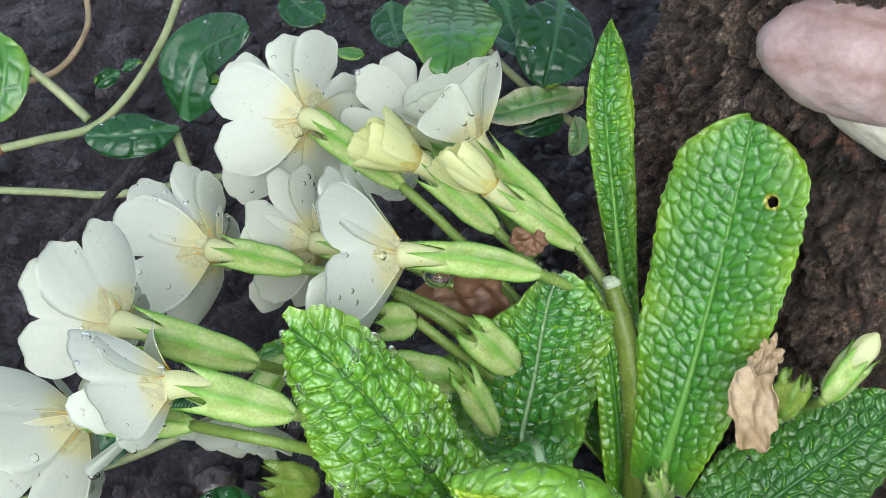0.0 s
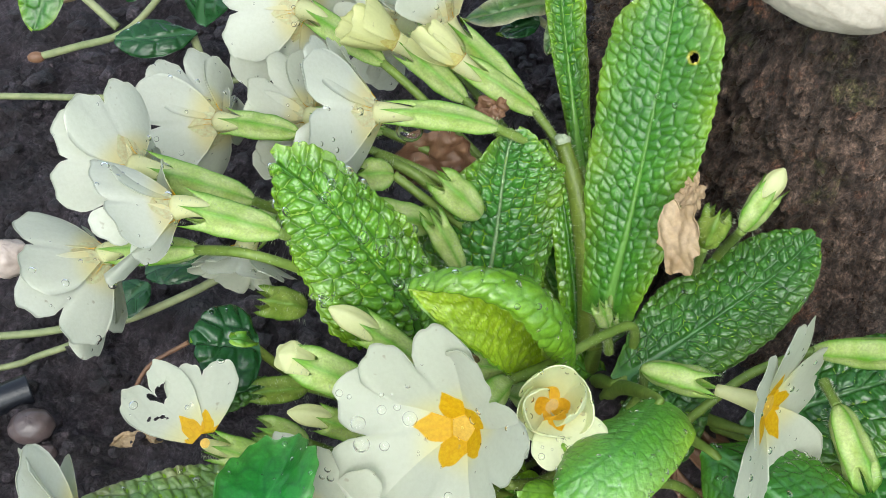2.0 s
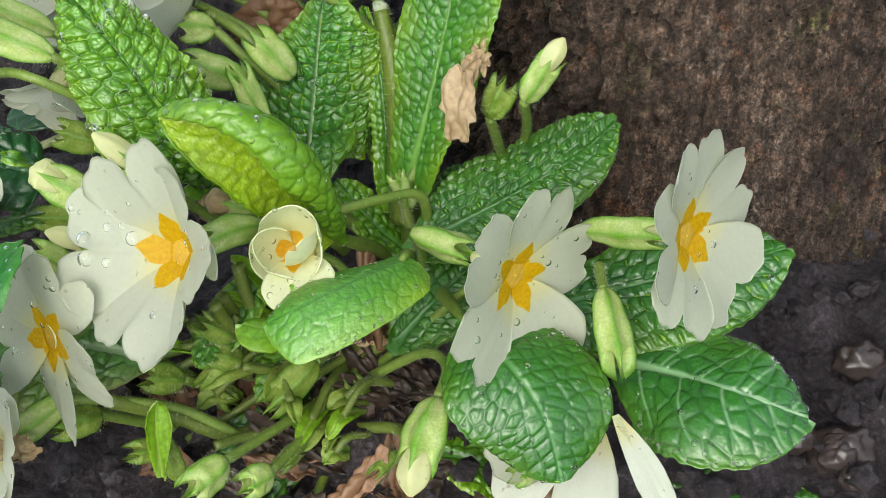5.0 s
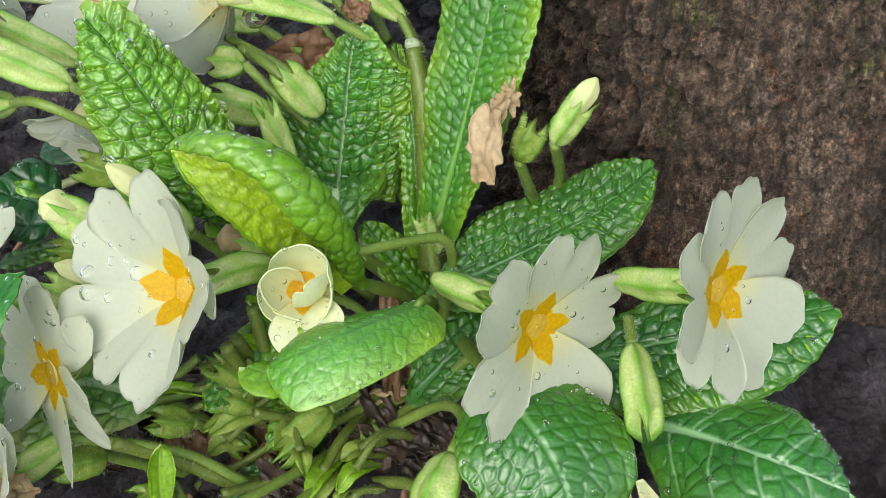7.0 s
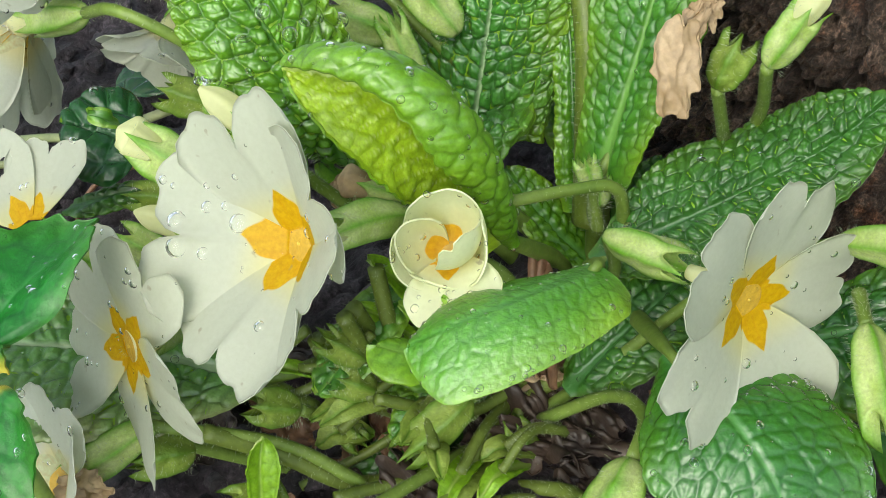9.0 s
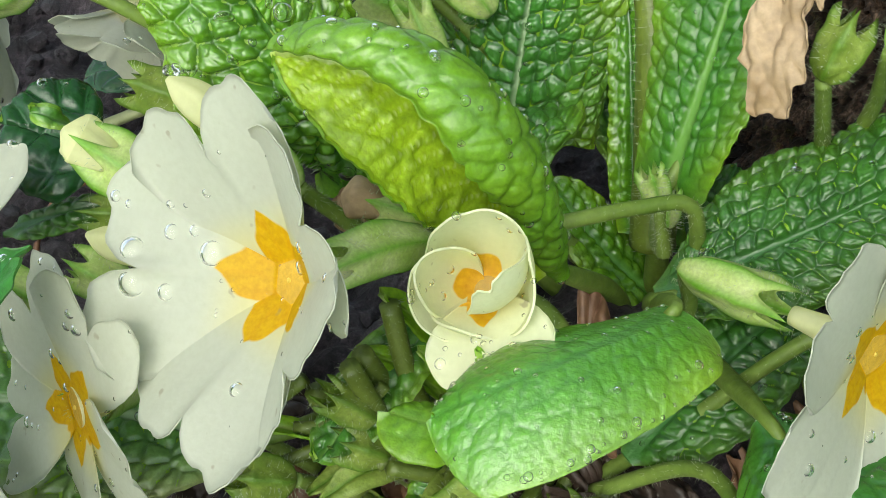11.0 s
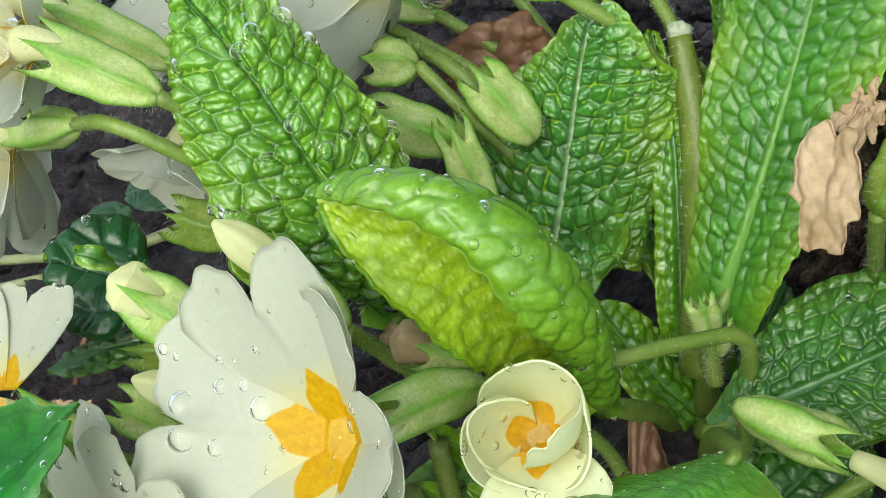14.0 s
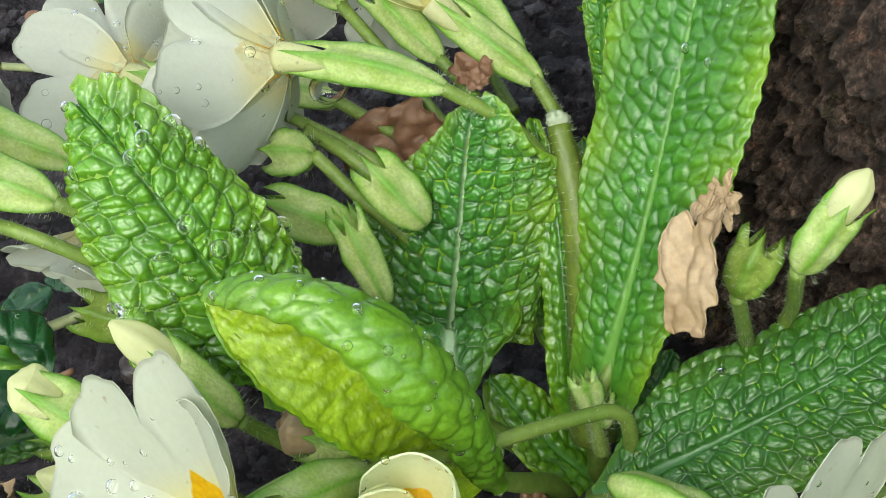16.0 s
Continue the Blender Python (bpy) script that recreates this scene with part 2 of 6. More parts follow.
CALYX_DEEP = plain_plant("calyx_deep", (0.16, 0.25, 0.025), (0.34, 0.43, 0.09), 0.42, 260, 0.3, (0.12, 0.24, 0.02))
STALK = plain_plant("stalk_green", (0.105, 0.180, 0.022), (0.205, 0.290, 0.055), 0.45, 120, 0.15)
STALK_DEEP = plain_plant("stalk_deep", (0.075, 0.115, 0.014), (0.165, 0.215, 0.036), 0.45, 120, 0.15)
HAIR = plain_plant("plant_hair", (0.40, 0.48, 0.28), (0.56, 0.62, 0.44), 0.5, 100, 0.4)
VINE = plain_plant("vine_bark", (0.16, 0.20, 0.08), (0.29, 0.31, 0.15), 0.5, 90, 0.05)
ROOT = plain_plant("wet_root", (0.05, 0.035, 0.025), (0.13, 0.09, 0.065), 0.45, 90, 0.0)
TWIG = plain_plant("dead_twig", (0.16, 0.11, 0.06), (0.34, 0.25, 0.13), 0.65, 90, 0.02)
DEAD = plain_plant("withered_petal", (0.36, 0.245, 0.125), (0.57, 0.43, 0.27), 0.55, 120, 0.3)
BROWN = plain_plant("dead_leaf", (0.13, 0.062, 0.032), (0.30, 0.165, 0.092), 0.45, 90, 0.15)
THROAT = plain_plant("flower_throat", (0.50, 0.30, 0.03), (0.66, 0.42, 0.05), 0.4, 200, 0.2)
STIGMA = plain_plant("stigma", (0.60, 0.42, 0.05), (0.72, 0.55, 0.12), 0.4, 200, 0.2)
STONE = plain_plant("pebble_stone", (0.026, 0.020, 0.019), (0.065, 0.048, 0.044), 0.28, 60, 0.0)
SHELL = plain_plant("shell_pale", (0.30, 0.23, 0.19), (0.52, 0.44, 0.39), 0.35, 60, 0.05)
SOIL = soil_material()
BARK = bark_material()
FUNGUS_TOP = fungus_material("fungus_cap", (0.20, 0.115, 0.095), (0.44, 0.335, 0.315), (0.17, 0.085, 0.06))
FUNGUS_UNDER = fungus_material("fungus_pores", (0.40, 0.36, 0.28), (0.52, 0.48, 0.39), (0.34, 0.29, 0.22))
WATER = water_material()


# ---- mesh helpers ----
def mesh_of(name, verts, faces, mats, face_mat=None, attrs=None):
    me = bpy.data.meshes.new(name)
    me.from_pydata([tuple(v) for v in verts], [], faces)
    for m in mats:
        me.materials.append(m)
    if face_mat is not None:
        me.polygons.foreach_set("material_index", np.asarray(face_mat, dtype=np.int32))
    me.polygons.foreach_set("use_smooth", np.ones(len(me.polygons), dtype=bool))
    for key, values in (attrs or {}).items():
        a = me.attributes.new(key, "FLOAT", "POINT")
        a.data.foreach_set("value", np.asarray(values, dtype=np.float32).ravel())
    me.update()
    return me


def part(name, me, parent=None, label=""):
    ob = new(name, me)
    ob.parent = parent
    if label:
        ob["label"] = label
    return ob


def thing(name, at, label, category, group="", kind=""):
    ob = new(name)
    ob.empty_display_size = 0.01
    ob.location = at
    bpy.context.view_layer.update()
    return tagged(ob, label, category, group, kind)


def under(name, me, parent, label=""):
    """Links a mesh made in world coordinates under a thing that stands elsewhere."""
    ob = part(name, me, parent, label)
    base = parent
    shift = Vector((0, 0, 0))
    while base is not None:
        shift += base.location
        base = base.parent
    ob.matrix_parent_inverse = Matrix.Translation(-shift)
    return ob


def unit(v):
    v = np.asarray(v, float)
    return v / max(np.linalg.norm(v), 1e-12)


def smooth_line(points, n):
    """n points along a smooth curve through the given ones."""
    p = np.asarray(points, float)
    if len(p) == 2:
        return p[0] + np.linspace(0, 1, n)[:, None] * (p[1] - p[0])
    d = np.r_[0, np.cumsum(np.linalg.norm(np.diff(p, axis=0), axis=1))]
    q = np.vstack([2 * p[0] - p[1], p, 2 * p[-1] - p[-2]])
    s = np.linspace(0, d[-1], n)
    k = np.clip(np.searchsorted(d, s, side="right") - 1, 0, len(p) - 2)
    t = ((s - d[k]) / (d[k + 1] - d[k]))[:, None]
    a, b, c, e = q[k], q[k + 1], q[k + 2], q[k + 3]
    return 0.5 * (2 * b + (c - a) * t + (2 * a - 5 * b + 4 * c - e) * t**2 + (3 * b - a - 3 * c + e) * t**3)


def grid_faces(nu, nv, start=0, flip=False):
    out = []
    for i in range(nu - 1):
        for j in range(nv - 1):
            a = start + i * nv + j
            f = (a, a + 1, a + nv + 1, a + nv)
            out.append(f[::-1] if flip else f)
    return out


def sheet(name, top, normal, thick, mats, attrs, coarse=1):
    """A thin closed body from a grid of points (nu, nv, 3): face, underside (on every coarse-th row and column) and rim."""
    nu, nv = top.shape[:2]
    n = nu * nv
    low = top - normal * thick
    under_side = low[::coarse, ::coarse]
    mu, mv = under_side.shape[:2]
    ring = [i * nv for i in range(nu)] + [(nu - 1) * nv + j for j in range(1, nv)] + [i * nv + nv - 1 for i in range(nu - 2, -1, -1)] + [j for j in range(nv - 2, 0, -1)]
    verts = [top.reshape(-1, 3), under_side.reshape(-1, 3)]
    up, down = grid_faces(nu, nv), grid_faces(mu, mv, n, True)
    if coarse == 1:
        rim = [(ring[k], ring[k - 1], ring[k - 1] + n, ring[k] + n) for k in range(len(ring))]
    else:
        m = n + mu * mv
        verts.append(low.reshape(-1, 3)[ring])
        rim = [(ring[k], ring[k - 1], m + (k - 1) % len(ring), m + k) for k in range(len(ring))]
    faces = up + down + rim
    kinds = [0] * len(up) + [1] * len(down) + [0] * len(rim)
    double = {}
    for k, v in attrs.items():
        v = np.broadcast_to(v, (nu, nv))
        double[k] = np.concatenate([v.ravel(), v[::coarse, ::coarse].ravel()] + ([v.ravel()[ring]] if coarse > 1 else []))
    me = mesh_of(name, np.concatenate(verts), faces, mats, kinds, double)
    flat = np.ones(len(faces), dtype=bool)
    flat[len(up) + len(down):] = False
    me.polygons.foreach_set("use_smooth", flat)
    return me


def normals_of(g):
    du, dv = np.gradient(g, axis=0), np.gradient(g, axis=1)
    n = np.cross(dv, du)
    return n / np.maximum(np.linalg.norm(n, axis=2, keepdims=True), 1e-12)


def cells(a, b, size, rng, tilt=False):
    """Distance to the nearest and next nearest of scattered seeds, in units of their spacing; tilt adds a random slope for each."""
    lo = np.array([a.min(), b.min()]) - size
    cnt = np.ceil((np.array([a.max(), b.max()]) + size - lo) / size).astype(int) + 1
    seeds = rng.random((*cnt, 2))
    ia, ib = ((a - lo[0]) / size).astype(int), ((b - lo[1]) / size).astype(int)
    fa, fb = (a - lo[0]) / size, (b - lo[1]) / size
    d1, d2, lean = np.full(a.shape, 9.0), np.full(a.shape, 9.0), np.zeros(a.shape)
    slope = rng.normal(size=(*cnt, 3))
    for da in (-1, 0, 1):
        for db in (-1, 0, 1):
            i, j = np.clip(ia + da, 0, cnt[0] - 1), np.clip(ib + db, 0, cnt[1] - 1)
            s = seeds[i, j]
            oa, ob = i + 0.15 + 0.7 * s[..., 0] - fa, j + 0.15 + 0.7 * s[..., 1] - fb
            d = np.hypot(oa, ob)
            k = slope[i, j]
            lean = np.where(d < d1, 0.45 * (k[..., 0] * oa + k[..., 1] * ob) + 0.16 * k[..., 2], lean)
            d2 = np.minimum(d2, np.maximum(d1, d))
            d1 = np.minimum(d1, d)
    return (d1, d2, lean) if tilt else (d1, d2)


def field(a, b, size, seed):
    """A smooth random field over two coordinates, from -1 to 1, with bumps of the given size."""
    lattice = np.random.default_rng(seed).uniform(-1, 1, (256, 256))
    x, y = np.asarray(a) / size + 100, np.asarray(b) / size + 100
    i, j = np.floor(x).astype(int), np.floor(y).astype(int)
    fx, fy = x - i, y - j
    fx, fy = fx * fx * (3 - 2 * fx), fy * fy * (3 - 2 * fy)
    i0, i1, j0, j1 = i % 256, (i + 1) % 256, j % 256, (j + 1) % 256
    return (lattice[i0, j0] * (1 - fx) + lattice[i1, j0] * fx) * (1 - fy) + (lattice[i0, j1] * (1 - fx) + lattice[i1, j1] * fx) * fy


def soft_step(x, lo, hi):
    t = np.clip((x - lo) / (hi - lo), 0, 1)
    return t * t * (3 - 2 * t)


OBOVATE = ((0, 0.10), (0.12, 0.22), (0.3, 0.55), (0.5, 0.86), (0.68, 1.0), (0.84, 0.90), (0.94, 0.60), (0.985, 0.30), (1, 0.05))
BLUNT = ((0, 0.30), (0.2, 0.72), (0.45, 0.98), (0.7, 0.95), (0.86, 0.78), (0.95, 0.55), (1, 0.1))
OVAL = ((0, 0.12), (0.08, 0.42), (0.22, 0.80), (0.42, 1.0), (0.62, 0.98), (0.8, 0.80), (0.92, 0.52), (0.98, 0.26), (1, 0.05))
STRAP = ((0, 0.35), (0.2, 0.6), (0.5, 0.9), (0.7, 1.0), (0.86, 0.8), (0.95, 0.5), (1, 0.05))
RNG = np.random.default_rng(7)


def smooth_profile(keys, u):
    k = np.array(keys, float)
    y = np.interp(u, k[:, 0], k[:, 1])
    fine = np.interp(np.linspace(0, 1, 400), k[:, 0], k[:, 1])
    pad = np.r_[np.full(12, fine[0]), fine, np.full(12, fine[-1])]
    sm = np.convolve(pad, np.ones(25) / 25, "valid")
    y = np.interp(u, np.linspace(0, 1, 400), sm)
    return np.minimum(y, np.sqrt(np.clip(1 - u, 0, 1)) * 2.6 + 0.03)


def leaf_mesh(name, spine, normal, right, left, profile=OBOVATE, fold=(0, 0), curl=(0, 0), start=0.0, puck=0.00095, cell=0.0020,
              lateral=0.0046, teeth=0.08, ruffle=0.0006, mats=None, nu=101, nv=61, thick=0.00035, hole=None, jag=1.0, midrib=1.0, ribs=0.05, other=None, coarse=1):
    """A quilted leaf along a spine from its base to its tip. right, left: half widths. fold: degrees by which each half rises;
    curl: degrees by which each half bends on from 'start' to its edge."""
    rng = np.random.default_rng(int(RNG.integers(1 << 30)))
    c = smooth_line(spine, nu)
    t = np.gradient(c, axis=0)
    t /= np.linalg.norm(t, axis=1)[:, None]
    length = np.linalg.norm(np.diff(c, axis=0), axis=1).sum()
    u = np.linspace(0, 1, nu)
    nn = unit(normal) + np.zeros((nu, 3))
    nn -= (nn * t).sum(1)[:, None] * t
    nn /= np.linalg.norm(nn, axis=1)[:, None]
    side = np.cross(t, nn)
    w = smooth_profile(profile, u)
    w2 = smooth_profile(other, u) if other else w
    v = np.linspace(-1, 1, nv)
    v = np.sign(v) * np.abs(v) ** 0.9
    pos = np.zeros((nu, nv, 3))
    mid = nv // 2
    step = np.diff(v)
    phase = rng.random(8) * 6.28
    tooth = 1 + teeth * (0.6 * np.sin(u * length / (0.0021 * jag) * 6.28 + phase[0]) + 0.4 * np.sin(u * length / (0.0034 * jag) * 6.28 + phase[1]))
    for sgn, half, fo, cu in ((1, right, fold[0], curl[0]), (-1, left, fold[1], curl[1])):
        off = np.zeros((nu, 3))
        for j in range(1, mid + 1):
            jj = mid + sgn * j
            va = abs(v[jj]) - abs(v[jj - sgn])
            vm = 0.5 * (abs(v[jj]) + abs(v[jj - sgn]))
            th = math.radians(fo) + math.radians(cu) * max(0.0, (vm - start) / (1 - start))
            edge = soft_step(np.array(vm), 0.75, 1.0)
            hw = half * (w if sgn > 0 else w2) * (1 + edge * (tooth - 1) * 2)
            off = off + (hw * va)[:, None] * (math.cos(th) * sgn * side + math.sin(th) * nn)
            pos[:, jj] = off
    pos += c[:, None, :]
    a = np.repeat((u * length)[:, None], nv, 1)
    b = np.abs(v)[None, :] * np.where(v[None, :] > 0, w[:, None] * right, w2[:, None] * left)
    sg = np.sign(v)[None, :] * np.ones((nu, 1))
    q = a - b * 0.75 + (sg > 0) * lateral * 0.45
    d1, d2, lean = cells((a - 0.35 * b + (sg > 0) * lateral * 0.45) * 1.05 + sg * 0.5, b, cell, rng, True)
    e1, e2 = cells(a - 0.3 * b + sg * 0.7, b, cell * 0.45, rng)
    small = np.clip((e2 - e1) / 0.5, 0, 1)
    gap = d2 - d1
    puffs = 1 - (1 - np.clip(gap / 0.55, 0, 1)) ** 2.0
    crease = 1 - soft_step(gap, 0.0, 0.14)
    lat = np.abs((q / lateral + 0.15 * np.sin(b / 0.004)) % 1 - 0.5) * 2
    wave = lat
    lat = 1 - (1 - np.clip((1 - lat) / 0.35, 0, 1)) ** 2
    m = soft_step(b, 0.00005 + 0.0006 * (1 - u[:, None]) ** 3, 0.0004 + 0.0013 * (1 - u[:, None]) ** 3)
    h = (puffs * (0.55 + 0.42 * lean) + 0.30 * lat + 0.13 * (1 - (1 - small) ** 2) * puffs) * m
    fade = soft_step(1 - np.abs(v)[None, :], 0, 0.06) * soft_step(u[:, None], 0.02, 0.15)
    wav = ruffle * np.sin(a / 0.006 + phase[2] + sg * 1.3) * (np.abs(v)[None, :] ** 2)
    wav += ruffle * 0.8 * np.sin(a / 0.0031 + phase[3] + 2 * sg) * (np.abs(v)[None, :] ** 3)
    nrm = normals_of(pos)
    if (nrm[nu // 2, mid] * nn[nu // 2]).sum() < 0:
        nrm = -nrm
    top = pos + nrm * (puck * h * fade + wav)[..., None]
    nrm2 = normals_of(top)
    if (nrm2[nu // 2, mid] * nn[nu // 2]).sum() < 0:
        nrm2 = -nrm2
    vein = np.maximum((1 - m) * midrib, 0.03 * crease * fade)
    vein = np.maximum(vein, ribs * (1 - soft_step(1 - wave, 0.0, 0.12)) * soft_step(1 - np.abs(v)[None, :], 0.05, 0.5) * fade)
    rim = np.repeat((np.abs(v) ** 2.6)[None, :], nu, 0) * (0.6 + 0.4 * field(a, b, 0.006, int(phase[4] * 1000)))
    blight = np.zeros((nu, nv))
    if hole:
        hu, hv, hr = hole
        dist = np.hypot((u[:, None] - hu) * length, (v[None, :] - hv) * w[:, None] * right)
        blight = 1 - soft_step(dist, hr * 1.05, hr * 1.5)
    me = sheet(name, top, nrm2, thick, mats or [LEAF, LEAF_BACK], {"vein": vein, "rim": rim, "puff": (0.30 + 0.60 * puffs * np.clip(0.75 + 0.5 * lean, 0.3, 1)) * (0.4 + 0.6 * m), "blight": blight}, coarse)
    if hole:
        gone = [k for k, f in enumerate(me.polygons) if dist.ravel()[f.vertices[0] % (nu * nv)] < hr]
        bm = bmesh.new()
        bm.from_mesh(me)
        bm.faces.ensure_lookup_table()
        bmesh.ops.delete(bm, geom=[bm.faces[k] for k in gone], context="FACES_ONLY")
        bm.to_mesh(me)
        bm.free()
    return me


def tube_mesh(name, points, radii, mat, sides=9, rings=28, flute=0.0, wobble=0.0):
    c = smooth_line(points, rings)
    t = np.gradient(c, axis=0)
    t /= np.linalg.norm(t, axis=1)[:, None]
    r = np.interp(np.linspace(0, 1, rings), np.linspace(0, 1, len(radii)), radii)
    for _ in range(4):
        r[1:-1] = 0.25 * r[:-2] + 0.5 * r[1:-1] + 0.25 * r[2:]
    ref = unit(np.cross(t[0], (0.3, 0.5, 0.8)))
    verts = []
    for k in range(rings):
        ref = unit(ref - (ref @ t[k]) * t[k])
        b = np.cross(t[k], ref)
        for j in range(sides):
            a = 2 * math.pi * j / sides
            rr = r[k] * (1 + flute * math.cos(5 * a)) * (1 + wobble * math.sin(3.1 * k + 2 * j))
            verts.append(c[k] + rr * (math.cos(a) * ref + math.sin(a) * b))
    faces = [(k * sides + j, k * sides + (j + 1) % sides, (k + 1) * sides + (j + 1) % sides, (k + 1) * sides + j) for k in range(rings - 1) for j in range(sides)]
    faces += [tuple(range(sides))[::-1], tuple((rings - 1) * sides + j for j in range(sides))]
    return mesh_of(name, verts, faces, [mat])


def hairs_mesh(name, points, radius, count, length, rng):
    """Short fine hairs standing out all round a stalk or calyx."""
    c = smooth_line(points, 40)
    t = np.gradient(c, axis=0)
    rad = np.interp(np.linspace(0, 1, 40), np.linspace(0, 1, len(radius)), radius)
    verts, faces = [], []
    for _ in range(count):
        k = int(rng.integers(0, 40))
        d = rng.normal(size=3)
        tk = unit(t[k])
        d = unit(d - (d @ tk) * tk)
        root = c[k] + d * rad[k] * 0.9
        tip = root + (d + 0.5 * rng.normal(size=3) * 0.5) * length * (0.6 + 0.6 * rng.random())
        s = unit(np.cross(d, tk)) * 0.000030
        n = len(verts)
        verts += [root + s, root - s * 0.5 + tk * 0.00004, root - s * 0.5 - tk * 0.00004, tip]
        faces += [(n, n + 1, n + 3), (n + 1, n + 2, n + 3), (n + 2, n, n + 3)]
    return mesh_of(name, verts, faces, [HAIR])


def calyx_mesh(name, mouth, tail, r, mat, bend=(0, 0, 0), teeth=0.32, flare=1.0):
    """A pleated green calyx with five keels from its tail to its pointed teeth."""
    mouth, tail = np.asarray(mouth, float), np.asarray(tail, float)
    rings, sides = 26, 50
    c = smooth_line([tail, (mouth + tail) / 2 + np.asarray(bend), mouth], rings)
    t = np.gradient(c, axis=0)
    t /= np.linalg.norm(t, axis=1)[:, None]
    ref = unit(np.cross(t[0], (0.2, 0.3, 0.9)))
    ell = np.linalg.norm(mouth - tail)
    pro = np.interp(np.linspace(0, 1, rings), (0, 0.05, 0.15, 0.32, 0.55, 0.75, 0.9, 1), (0.30, 0.52, 0.76, 0.93, 1.0, 0.96, 0.87, 0.80 * flare))
    seed = float(mouth.sum() * 900)
    verts, vein = [], []
    for k in range(rings):
        s = k / (rings - 1)
        ref = unit(ref - (ref @ t[k]) * t[k])
        b = np.cross(t[k], ref)
        for j in range(sides):
            a = 2 * math.pi * j / sides
            keel = 1 - abs(math.sin(2.5 * a))
            dent = noise.noise((math.cos(a) * 1.4 + seed, math.sin(a) * 1.4, s * 5))
            rr = r * pro[k] * (0.84 + 0.22 * keel + 0.13 * dent)
            cut = 0.0
            if s > 1 - teeth:
                e = (s - (1 - teeth)) / teeth
                cut = e * (1 - keel) ** 0.8 * teeth * ell * 0.92
                rr *= 1 + e * e * keel * (0.22 * math.sin(seed + 3 * j // 10) + 0.06)
            verts.append(c[k] + rr * (math.cos(a) * ref + math.sin(a) * b) - cut * t[k])
            vein.append(min(1.0, max(0.0, keel - 0.25) * 1.15 + 0.5 * max(0.0, dent)))
    faces = [(k * sides + j, k * sides + (j + 1) % sides, (k + 1) * sides + (j + 1) % sides, (k + 1) * sides + j) for k in range(rings - 1) for j in range(sides)]
    faces.append(tuple(range(sides))[::-1])
    return mesh_of(name, verts, faces, [mat], None, {"vein": vein})


def frame_of(axis, roll):
    n = unit(axis)
    e = unit(np.cross((0, 0, 1), n)) if abs(n[2]) < 0.95 else np.array([1.0, 0, 0])
    f = np.cross(n, e)
    a = math.radians(roll)
    return math.cos(a) * e + math.sin(a) * f, -math.sin(a) * e + math.cos(a) * f, n


